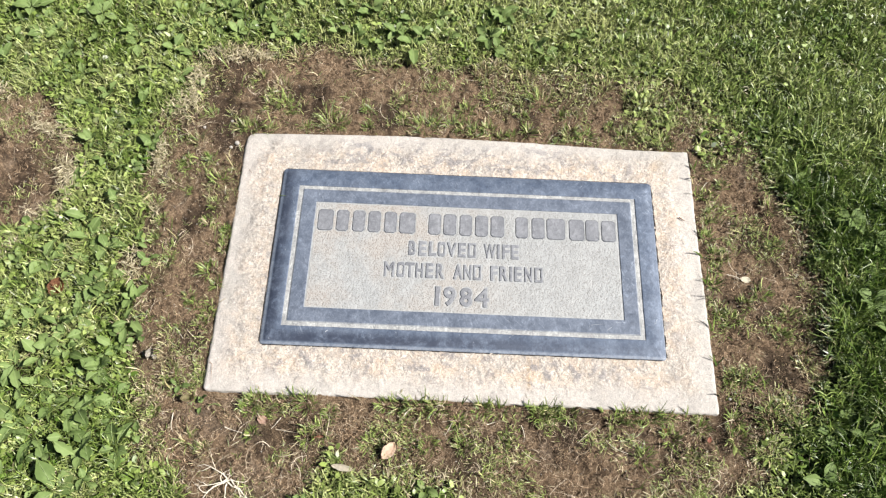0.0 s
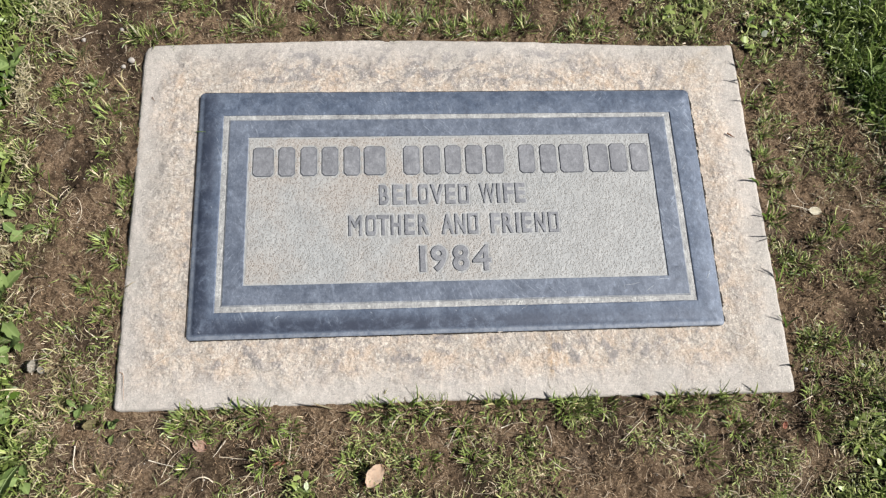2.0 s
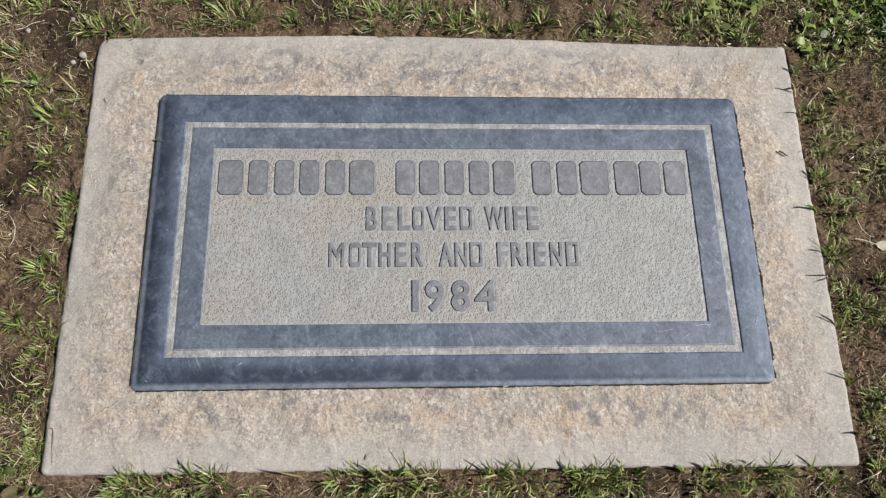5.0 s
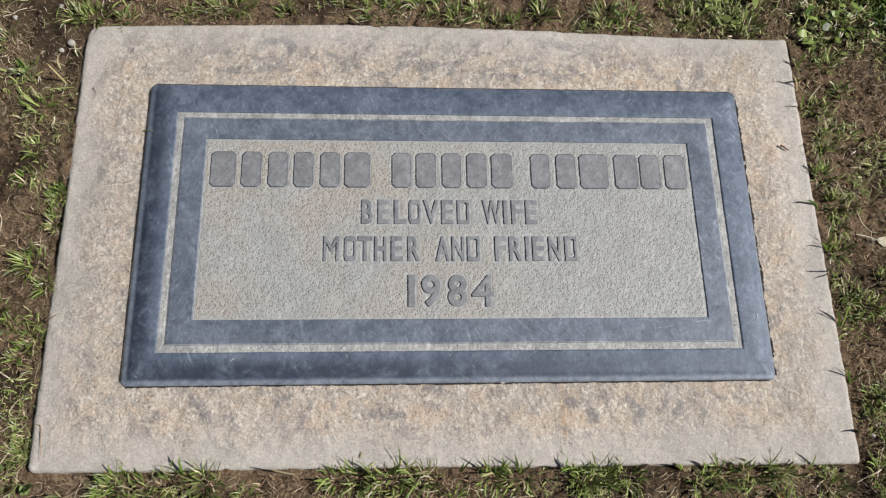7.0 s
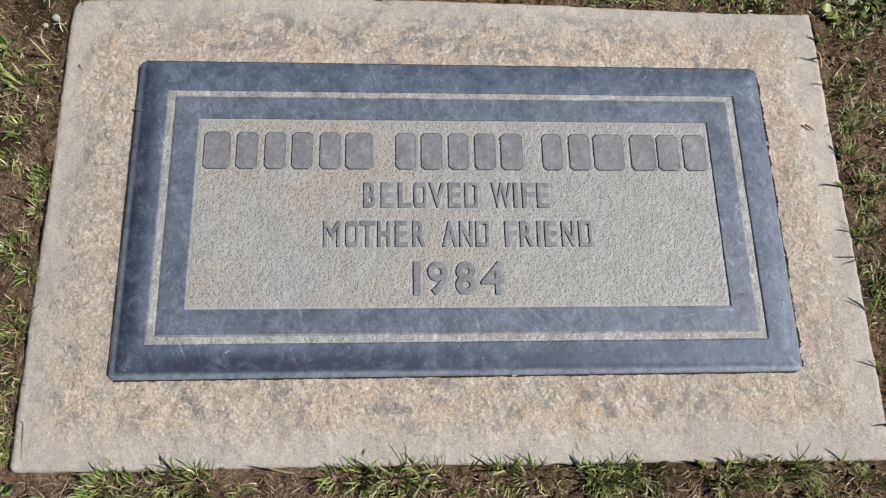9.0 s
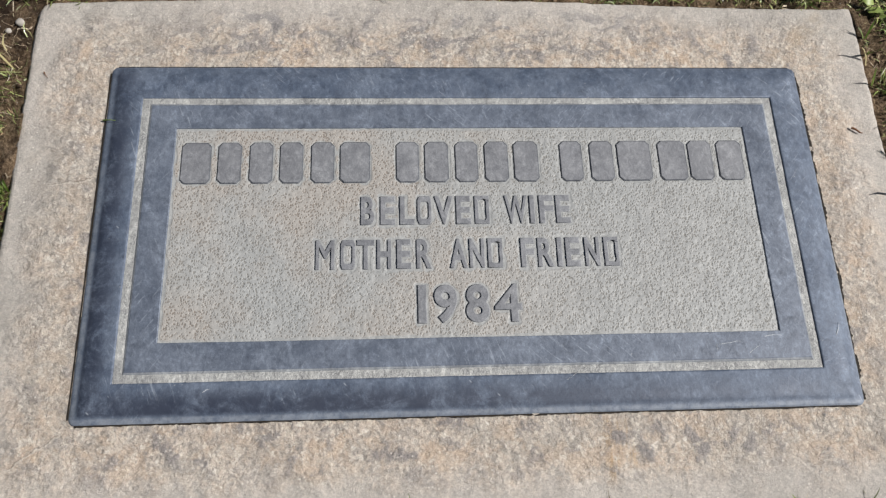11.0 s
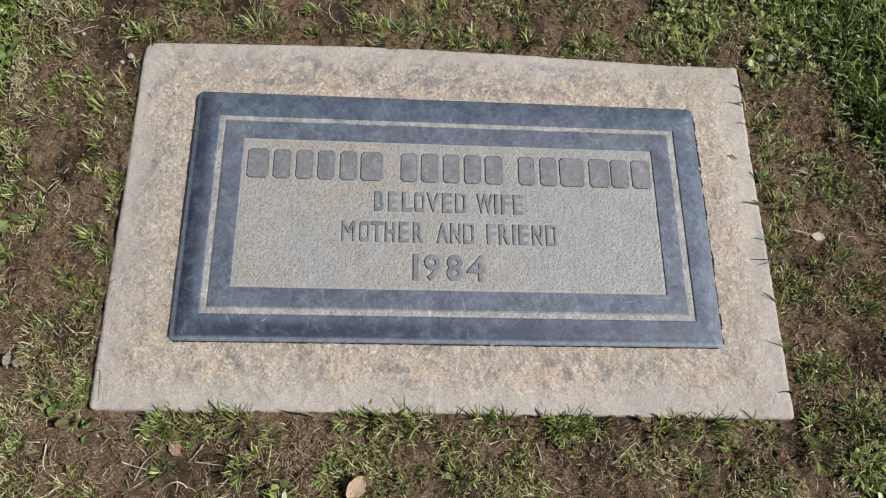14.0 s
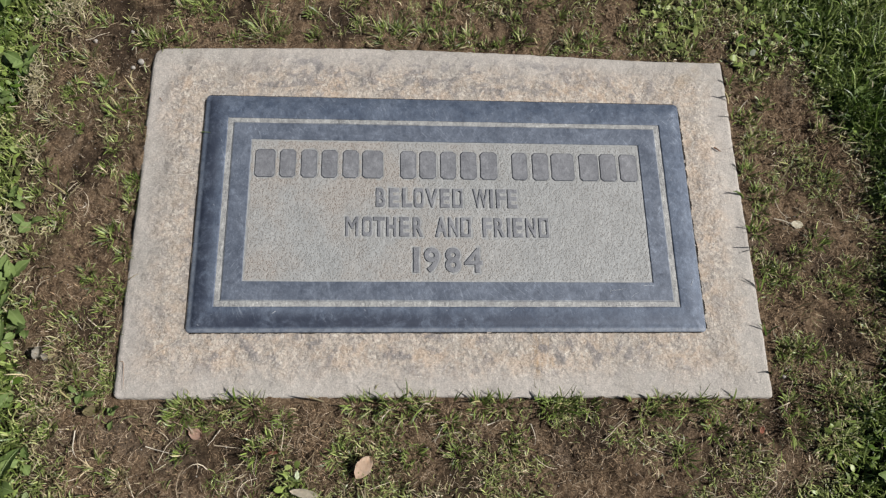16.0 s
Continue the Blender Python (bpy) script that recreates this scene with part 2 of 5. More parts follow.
def panel_metal():
    n = Nodes("stippled_bare_metal", 0.52, 0.42)
    warp = n.t.nodes.new("ShaderNodeTexNoise")
    warp.inputs["Scale"].default_value, warp.inputs["Detail"].default_value = 190, 2
    n.t.links.new(n.stretch(1.15, 0.85, 1, 0.45), warp.inputs["Vector"])
    shift = n.t.nodes.new("ShaderNodeVectorMath")
    shift.operation = "MULTIPLY_ADD"
    n.t.links.new(warp.outputs["Color"], shift.inputs[0])
    shift.inputs[1].default_value = (0.0034, 0.0034, 0)
    n.t.links.new(n.stretch(1.08, 0.95, 1, 0.45), shift.inputs[2])
    dot = n.cells(490, "Distance", "F1", shift.outputs[0])
    pit = n.calc("ADD", n.step(dot, 0.66, 0.12), n.calc("MULTIPLY", n.calc("SUBTRACT", n.noise(260, 3), 0.5), 1.3))
    cast = n.step(n.attr("cast"), 0.0, 1.0)
    x, y, _ = n.axes()
    brown = n.calc("MULTIPLY", n.step(n.noise(8.5, 4, 0.6), 0.36, 0.62), n.step(x, 0.12, -0.06, 0.12, 1))
    c = n.mix(n.step(n.noise(45, 6, 0.7), 0.35, 0.7), (0.314, 0.320, 0.316), (0.376, 0.382, 0.376))
    c = n.mix(n.calc("MULTIPLY", n.calc("MULTIPLY", brown, cast), 0.5), c, (0.385, 0.335, 0.285))
    c = n.mix(n.calc("MULTIPLY", n.step(pit, 0.22, 0.95, 0, 0.66), cast), c, n.mix(brown, (0.19, 0.18, 0.16), (0.175, 0.135, 0.105)))
    c = n.mix(0.3, c, n.ramp(n.noise(900, 4, 0.8), [(0.35, (0.25, 0.25, 0.25)), (0.65, (0.75, 0.75, 0.75))]), "OVERLAY")
    n.color(c)
    n.bump(n.calc("MULTIPLY", n.step(pit, 0.1, 1.0, 1, 0), cast), 0.38, 0.0010)
    n.bump(n.noise(700, 3), 0.25, 0.0005)
    return n.m


def soil():
    n = Nodes("dark_topsoil", 0.95, 0.12)
    c = n.mix(n.step(n.noise(13, 7, 0.7), 0.32, 0.68), (0.087, 0.057, 0.035), (0.266, 0.183, 0.114))
    # dark grains and patches: moist soil, with shade under matted stems in the colour
    crumb = n.ramp(n.noise(420, 5, 0.8), [(0.3, (0.020, 0.013, 0.009)), (0.50, (0.178, 0.120, 0.074)), (0.68, (0.52, 0.40, 0.27))])
    c = n.mix(0.72, c, crumb)
    dark_patch = n.step(n.noise(75, 5, 0.7, 0.3, n.stretch(1, 1, 1, 0.7)), 0.50, 0.62)
    c = n.mix(n.calc("MULTIPLY", dark_patch, 0.7), c, (0.028, 0.018, 0.012))
    grey = n.step(n.noise(9, 5, 0.65), 0.56, 0.70)
    c = n.mix(n.calc("MULTIPLY", grey, 0.4), c, (0.19, 0.155, 0.125))
    c = n.mix(n.calc("MULTIPLY", n.calc("MULTIPLY", n.attr("damp"), n.step(n.noise(32, 6, 0.7), 0.30, 0.55)), 0.85), c, (0.030, 0.021, 0.015))
    dots = n.step(n.cells(330, "Distance"), 0.22, 0.10)
    c = n.mix(n.calc("MULTIPLY", dots, n.step(n.noise(60, 2), 0.52, 0.62, 0, 0.6)), c, (0.38, 0.32, 0.25))
    # thatch under the turf, blackened to carry the shade between the blades
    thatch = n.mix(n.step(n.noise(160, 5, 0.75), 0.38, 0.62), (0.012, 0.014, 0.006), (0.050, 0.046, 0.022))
    x, y, _ = n.axes()
    away = n.calc("SQRT", n.calc("ADD", n.calc("MULTIPLY", n.calc("MULTIPLY", x, x), 0.64), n.calc("MULTIPLY", y, y)))
    turf = n.mix(n.step(n.noise(60, 6, 0.75), 0.38, 0.62), (0.045, 0.068, 0.018), (0.17, 0.215, 0.065))
    turf = n.mix(n.step(n.noise(0.9, 5, 0.6), 0.35, 0.7, 0, 0.5), turf, (0.15, 0.17, 0.06))
    thatch = n.mix(n.step(away, 0.60, 0.80), thatch, turf)
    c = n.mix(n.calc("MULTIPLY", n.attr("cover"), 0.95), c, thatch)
    c = n.mix(0.08, c, (0.040, 0.026, 0.013))
    n.color(c)
    n.bump(n.noise(130, 9, 0.8), 0.75, 0.005)
    n.bump(n.noise(480, 5, 0.75), 0.7, 0.002)
    return n.m


def leafy(name, dry=False):
    """Blades and leaves; tone runs from straw through yellow-green to deep green."""
    n = Nodes(name, 0.36, 0.55)
    t = n.attr("tone")
    c = n.ramp(t, [(0.0, (0.52, 0.43, 0.29)), (0.16, (0.34, 0.30, 0.15)), (0.32, (0.33, 0.37, 0.14)), (0.6, (0.208, 0.268, 0.068)), (1.0, (0.060, 0.110, 0.012))])
    c = n.mix(0.7, c, n.ramp(n.island(), [(0.0, (0.10, 0.10, 0.10)), (0.7, (0.62, 0.62, 0.60)), (1.0, (0.92, 0.92, 0.88))]), "OVERLAY")
    n.color(c)
    n.rough(n.step(n.noise(200, 3), 0.3, 0.7, 0.34, 0.54))
    n.translucent(0.08, c)
    return n.m


def leaf_one(name, dark, light, veins=True):
    n = Nodes(name, 0.66, 0.27)
    c = n.mix(n.random(), dark, light)
    c = n.mix(n.step(n.noise(90, 4, 0.65), 0.4, 0.75, 0, 0.25), c, tuple(min(1, v * 1.5) for v in light))
    if veins:
        x, y, _ = n.axes()
        rib = n.step(n.calc("ABSOLUTE", y), 0.0011, 0.0003)
        c = n.mix(n.calc("MULTIPLY", rib, 0.5), c, (0.26, 0.33, 0.13))
    n.color(c)
    n.bump(n.noise(240, 4), 0.35, 0.001)
    n.translucent(0.14, c)
    return n.m


def litter(name, a, b):
    n = Nodes(name, 0.75, 0.2)
    c = n.mix(n.calc("POWER", n.island(), 1.7), a, b)
    c = n.mix(n.step(n.noise(180, 4), 0.45, 0.7, 0, 0.4), c, tuple(v * 0.55 for v in a))
    n.color(c)
    n.bump(n.noise(400, 3), 0.3, 0.0006)
    return n.m


CONCRETE = concrete()
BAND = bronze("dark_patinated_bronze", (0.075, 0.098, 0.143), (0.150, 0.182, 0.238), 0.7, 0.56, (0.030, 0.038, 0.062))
INNER = bronze("greyed_bronze", (0.099, 0.119, 0.158), (0.170, 0.197, 0.246), 0.7, 0.52)
FILLET = bronze("rubbed_bright_bronze", (0.29, 0.292, 0.287), (0.45, 0.452, 0.437), 0.2, 0.5, None, 1.6)
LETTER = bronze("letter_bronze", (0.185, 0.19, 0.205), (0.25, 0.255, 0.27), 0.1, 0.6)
# letter sides: gathered patina and the outline's shade together, put into the colour
GRIMY_SHADE = bronze("grimy_shaded_bronze", (0.068, 0.074, 0.086), (0.105, 0.113, 0.128), 0.0, 0.65)
EDGE = bronze("lit_edge_bronze", (0.20, 0.215, 0.235), (0.33, 0.345, 0.36), 0.2, 0.5)
SCORE = bronze("scored_bright_bronze", (0.40, 0.42, 0.44), (0.52, 0.54, 0.56), 0.0, 0.4)
PANEL = panel_metal()
SOIL = soil()
BLADE = leafy("grass_blade")
WEED = leaf_one("broad_leaf", (0.098, 0.150, 0.040), (0.190, 0.258, 0.085))
STRAW = litter("bleached_straw", (0.20, 0.15, 0.09), (0.74, 0.64, 0.49))
YELLOWED = litter("yellowed_turf", (0.25, 0.215, 0.115), (0.68, 0.60, 0.42))
CRUMB = litter("soil_crumb", (0.055, 0.037, 0.024), (0.24, 0.17, 0.115))
JOINT = litter("joint_dirt", (0.018, 0.015, 0.013), (0.030, 0.025, 0.020))
THATCH = litter("brown_thatch", (0.055, 0.033, 0.019), (0.56, 0.40, 0.25))
FIBRE = litter("pale_root_fibre", (0.15, 0.10, 0.062), (0.84, 0.68, 0.49))
PEBBLE = litter("pale_grit", (0.24, 0.22, 0.195), (0.42, 0.39, 0.35))
TAN = litter("tan_dead_leaf", (0.80, 0.62, 0.47), (0.84, 0.68, 0.53))
CREAM = litter("cream_fallen_petal", (0.88, 0.82, 0.66), (0.90, 0.85, 0.72))
RUST = litter("rusty_dead_leaf", (0.20, 0.09, 0.045), (0.26, 0.13, 0.07))
PINK = litter("pinkish_dead_leaf", (0.62, 0.43, 0.33), (0.70, 0.52, 0.41))
OLIVE = litter("olive_dead_leaf", (0.30, 0.26, 0.14), (0.40, 0.35, 0.20))
NEEDLE = litter("brown_needle", (0.30, 0.19, 0.12), (0.36, 0.24, 0.16))
ROOT = litter("bleached_root", (0.72, 0.65, 0.52), (0.82, 0.77, 0.66))


# ---- mesh helpers ----
def part(name, bm, material, parent=None, label="", smooth=False):
    me = bpy.data.meshes.new(name)
    bm.to_mesh(me)
    bm.free()
    me.materials.append(material)
    if smooth:
        me.shade_smooth()
    ob = new(name, me)
    ob.parent = parent
    return tagged(ob, label)


def raw_mesh(name, verts, faces, material, attrs=None, smooth=False):
    """One mesh from arrays: verts (n, 3); faces a list of (m, k) index arrays; attrs: point values by name."""
    me = bpy.data.meshes.new(name)
    me.vertices.add(len(verts))
    me.vertices.foreach_set("co", np.asarray(verts, np.float32).ravel())
    loops = np.concatenate([f.ravel() for f in faces]).astype(np.int32)
    sizes = np.concatenate([np.full(len(f), f.shape[1]) for f in faces])
    me.loops.add(len(loops))
    me.loops.foreach_set("vertex_index", loops)
    me.polygons.add(len(sizes))
    me.polygons.foreach_set("loop_start", np.concatenate([[0], np.cumsum(sizes)[:-1]]).astype(np.int32))
    me.update(calc_edges=True)
    for key, values in (attrs or {}).items():
        me.attributes.new(key, "FLOAT", "POINT").data.foreach_set("value", np.asarray(values, np.float32))
    me.materials.append(material)
    if smooth:
        me.shade_smooth()
    return new(name, me)


LATTICE = rng.random((256, 256))


def field(x, y, size, seed=0):
    """Smooth value noise in 0..1 with features about size metres across."""
    u, v = np.asarray(x) / size + 37.3 * seed + 1000, np.asarray(y) / size + 91.7 * seed + 1000
    i, j = np.floor(u).astype(int), np.floor(v).astype(int)
    fu, fv = u - i, v - j
    fu, fv = fu * fu * (3 - 2 * fu), fv * fv * (3 - 2 * fv)
    at = lambda a, b: LATTICE[a % 256, b % 256]
    return (at(i, j) * (1 - fu) + at(i + 1, j) * fu) * (1 - fv) + (at(i, j + 1) * (1 - fu) + at(i + 1, j + 1) * fu) * fv


def smooth01(v, lo, hi):
    s = np.clip((v - lo) / (hi - lo), 0, 1)
    return s * s * (3 - 2 * s)


# ---- plan of the bare soil ----
BARE = [(-0.457, 0.384), (-0.372, 0.402), (-0.28, 0.40), (-0.195, 0.373), (-0.043, 0.387), (0.09, 0.375), (0.242, 0.371), (0.323, 0.363),
        (0.435, 0.277), (0.515, 0.155), (0.564, 0.002), (0.539, -0.139), (0.51, -0.21), (0.414, -0.303), (0.348, -0.345), (0.03, -0.37),
        (-0.09, -0.322), (-0.201, -0.32), (-0.284, -0.38), (-0.374, -0.385), (-0.444, -0.306), (-0.489, -0.148), (-0.515, 0.042), (-0.509, 0.246)]
BARE_2 = [(-1.6, 0.33), (-0.823, 0.296), (-0.76, 0.263), (-0.672, 0.185), (-0.652, 0.066), (-0.693, 0.033), (-0.75, 0.0), (-0.72, -0.3), (-1.6, -0.36)]


def outside(x, y, outline):
    """Signed distance to a closed outline, positive outside."""
    inside, best = np.zeros(x.shape, bool), np.full(x.shape, 9.0)
    for (x0, y0), (x1, y1) in zip(outline, outline[1:] + outline[:1]):
        s = np.clip(((x - x0) * (x1 - x0) + (y - y0) * (y1 - y0)) / ((x1 - x0) ** 2 + (y1 - y0) ** 2), 0, 1)
        best = np.minimum(best, np.hypot(x - x0 - s * (x1 - x0), y - y0 - s * (y1 - y0)))
        if y0 != y1:
            inside ^= ((y0 > y) != (y1 > y)) & (x < (x1 - x0) * (y - y0) / (y1 - y0) + x0)
    return np.where(inside, -best, best)


# x, y, radius, share of grass: thin turf creeping into the soil
THIN = [(0.33, 0.31, 0.11, 0.8), (0.42, 0.23, 0.07, 0.7), (0.20, 0.35, 0.07, 0.6), (0.06, 0.355, 0.06, 0.55), (0.47, -0.26, 0.07, 0.45), (0.33, -0.33, 0.06, 0.3), (0.02, -0.35, 0.07, 0.35),
        (-0.08, -0.33, 0.06, 0.6), (-0.30, -0.26, 0.05, 0.18), (-0.46, -0.19, 0.05, 0.3), (-0.47, -0.28, 0.045, 0.4), (-0.47, 0.15, 0.045, 0.3), (-0.41, 0.12, 0.03, 0.3),
        (-0.50, 0.22, 0.045, 0.6), (-0.46, 0.31, 0.04, 0.5), (-0.70, 0.17, 0.04, 0.5), (0.50, 0.03, 0.05, 0.3), (0.53, -0.10, 0.05, 0.4), (-0.50, -0.03, 0.035, 0.4)]


def cover(x, y):
    """Share of turf at a place: 0 bare soil, 1 dense lawn."""
    wob = (field(x, y, 0.055, 1) - 0.5) * 0.055 + (field(x, y, 0.018, 2) - 0.5) * 0.03
    d = np.minimum(outside(x, y, BARE), outside(x, y, BARE_2)) + wob
    c = smooth01(d, -0.026, 0.032)
    for tx, ty, r, share in THIN:
        c = np.maximum(c, share * smooth01(np.hypot(x - tx, y - ty) + wob, r * 1.2, r * 0.4))
    return c


HX, Y_LOW, Y_TOP = 0.3755, -0.2278, 0.2210


def bow(x):
    """The far edge of the concrete, which swells in its middle."""
    return Y_TOP + 0.0085 * np.clip(1 - ((x + 0.06) / 0.33) ** 2, 0, 1)


def on_slab(x, y, more=0.0):
    return ((np.abs(x) < HX + more) & (y > Y_LOW - 0.0065 * x - more) & (y < bow(x) + more)) | ((x < -0.789 + more) & (x > -1.548 - more) & (y < 0.196 + more) & (y > -0.254 - more))


def soil_height(x, y):
    beyond = np.maximum(np.maximum(-0.96 - x, x - 0.62), np.maximum(-0.42 - y, y - 0.44))
    near = 1 - smooth01(beyond, -0.03, 0.06)
    h = (field(x, y, 0.030, 4) - 0.5) * 0.0062 + (field(x, y, 0.011, 5) - 0.5) * 0.0046
    h = h + (np.abs(field(x, y, 0.0065, 6) - 0.5) - 0.25) * 0.0044 + (field(x, y, 0.0036, 26) - 0.5) * 0.0030
    h = -0.0065 + h * near + (field(x, y, 0.11, 3) - 0.5) * 0.008 * (1 - smooth01(beyond, 0.0, 0.25))
    gap = np.maximum(np.abs(x) - HX, np.maximum(y - bow(x), Y_LOW - y))
    h = np.minimum(h, -0.001)
    h = h + 0.0022 * np.exp(-(np.maximum(gap, 0) / 0.012) ** 2)
    far = smooth01(np.hypot(x, y), 1.5, 12)
    return h * (1 - far) - 0.015 * far


def damp(x, y):
    """Where the soil is freshly turned and still moist."""
    d = np.zeros(np.shape(x))
    for dx, dy, radius in ((-0.43, 0.32, 0.09), (-0.40, 0.22, 0.07), (-0.28, 0.30, 0.06), (-0.14, 0.27, 0.05), (-0.44, 0.05, 0.05), (-0.41, -0.15, 0.05), (0.44, -0.06, 0.06), (0.47, 0.08, 0.05),
                           (-0.24, -0.28, 0.06), (0.02, -0.29, 0.06), (0.16, -0.27, 0.07), (0.30, -0.29, 0.06), (0.42, -0.24, 0.07), (0.47, -0.17, 0.05), (0.10, 0.27, 0.05), (-0.74, 0.12, 0.07)):
        d = np.maximum(d, smooth01(np.hypot(x - dx, y - dy) + (field(x, y, 0.03, 35) - 0.5) * 0.05, radius, radius * 0.3))
    return d


# ---- ground, one sheet to the horizon ----
reach = np.geomspace(0.004, 400, 46)
axis_x = np.concatenate([-0.96 - reach[::-1], np.linspace(-0.96, -0.62, 80)[:-1], np.linspace(-0.62, 0.62, 490), 0.62 + reach])
axis_y = np.concatenate([-0.42 - reach[::-1], np.linspace(-0.42, 0.44, 340), 0.44 + reach])
gx, gy = np.meshgrid(axis_x, axis_y)
gz = soil_height(gx, gy)
gz = np.where(on_slab(gx, gy, -0.003), np.where(gx < -0.7, np.minimum(gz, -0.016), -0.14), gz)
k = np.arange(gx.size).reshape(gx.shape)
quads = np.stack([k[:-1, :-1], k[:-1, 1:], k[1:, 1:], k[1:, :-1]], -1).reshape(-1, 4)
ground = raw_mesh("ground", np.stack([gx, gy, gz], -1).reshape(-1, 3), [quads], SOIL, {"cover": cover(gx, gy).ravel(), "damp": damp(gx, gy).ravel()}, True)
tagged(ground, "dark crumbly topsoil under turf, worn bare round the marker", "ground", kind="structure")


# ---- concrete surround ----
def slab(name, cx, cy, hx, low, top, bowed, nx, ny, depth=0.11, seed=0):
    """A cast slab with a rounded rim and worn edges; its top lies at about z = 0."""
    edge = lambda n: np.concatenate([np.linspace(0, 0.03, 9)[:-1], np.linspace(0.03, 0.97, n), np.linspace(0.97, 1, 9)[1:]])
    U, V = np.meshgrid(edge(nx), edge(ny))
    w, h = 2 * hx, top - low
    a, b = np.minimum(U, 1 - U) * w, np.minimum(V, 1 - V) * h
    r = np.where(U < 0.5, np.where(V < 0.5, 0.007, 0.014), 0.0035)
    p, q = np.clip((r - a) / r, 0, 1), np.clip((r - b) / r, 0, 1)
    pa, qa = p * np.sqrt(1 - q * q / 2), q * np.sqrt(1 - p * p / 2)
    X = -hx + U * w + np.sign(0.5 - U) * (p - pa) * r
    Y = low + V * h + np.sign(0.5 - V) * (q - qa) * r
    if bowed:
        Y = Y + (bow(X) - Y_TOP) * smooth01(V, 0.0, 1.0) - 0.0065 * X * (1 - V)
    rim = np.minimum(a, b)
    nick = (field(X, Y, 0.10, 7 + seed) - 0.5) * 0.0016 + (field(X, Y, 0.007, 8 + seed) - 0.5) * 0.0010
    grow = smooth01(rim, 0.02, 0.0)
    X, Y = X + np.sign(U - 0.5) * nick * grow * (a < b), Y + np.sign(V - 0.5) * nick * grow * (b <= a)
    rr = 0.0022
    Z = -rr + np.sqrt(np.clip(rr * rr - np.clip(rr - rim, 0, rr) ** 2, 0, None))
    Z = Z + (field(X, Y, 0.02, 9 + seed) - 0.5) * 0.0012 + (field(X, Y, 0.006, 10 + seed) - 0.5) * 0.0009 - 0.0012
    n, m = U.shape[1], U.shape[0]
    k = np.arange(n * m).reshape(m, n)
    quads = [np.stack([k[:-1, :-1], k[:-1, 1:], k[1:, 1:], k[1:, :-1]], -1).reshape(-1, 4)]
    ring = np.concatenate([k[0, :-1], k[:-1, -1], k[-1, :0:-1], k[:0:-1, 0]])
    vt = np.stack([X, Y, Z], -1).reshape(-1, 3)
    low_ring = vt[ring].copy()
    low_ring[:, 2] = -depth
    new_ids = len(vt) + np.arange(len(ring))
    quads.append(np.stack([ring, np.roll(ring, -1), np.roll(new_ids, -1), new_ids], -1)[:, ::-1])
    ob = raw_mesh(name, np.concatenate([vt, low_ring]), quads, CONCRETE, None, True)
    ob.location = (cx, cy, 0)
    return ob


surround = slab("concrete_surround", -0.0008, 0, HX, Y_LOW, Y_TOP, True, 250, 150)
tagged(surround, "weathered beige concrete slab with ochre stains round the bronze plaque", "concrete slab")
neighbour = slab("concrete_slab", -1.170, -0.034, 0.375, -0.2285, 0.2205, False, 60, 40, 0.11, 5)
neighbour.location.z = -0.007
tagged(neighbour, "pale grey concrete slab of the next marker, half hidden in soil", "concrete slab")


# dirt in the joint between concrete and plaque
bm = bmesh.new()
for (x0, y0), (x1, y1), most in (((-0.299, -0.1525), (0.299, -0.1525), 0.0013), ((0.305, -0.1480), (0.305, 0.1500), 0.0028), ((0.300, 0.1545), (-0.299, 0.1545), 0.0004), ((-0.305, 0.1480), (-0.305, -0.1480), 0.0003)):
    nx_, ny_ = (y1 - y0) / math.hypot(x1 - x0, y1 - y0), -(x1 - x0) / math.hypot(x1 - x0, y1 - y0)
    last = None
    for i in range(301):
        s = i / 300
        x, y = x0 + (x1 - x0) * s, y0 + (y1 - y0) * s
        w = most * max(0.05, 0.6 + 0.7 * noise.noise((x * 90, y * 90, 3)) + 0.6 * noise.noise((x * 420, y * 420, 5)))
        pair = bm.verts.new((x - nx_ * 0.001, y - ny_ * 0.001, -0.0005)), bm.verts.new((x + nx_ * w, y + ny_ * w, -0.0004))
        if last:
            bm.faces.new((last[0], last[1], pair[1], pair[0]))
        last = pair
part("dirt_joint", bm, JOINT, surround, "dark dirt in the open joint")


# ---- bronze plaque ----
PW, PH = 0.305, 0.1525
plaque = tagged(new("grave_plaque"), "bluish-grey bronze grave plaque with raised letters, lying in concrete", "grave marker")


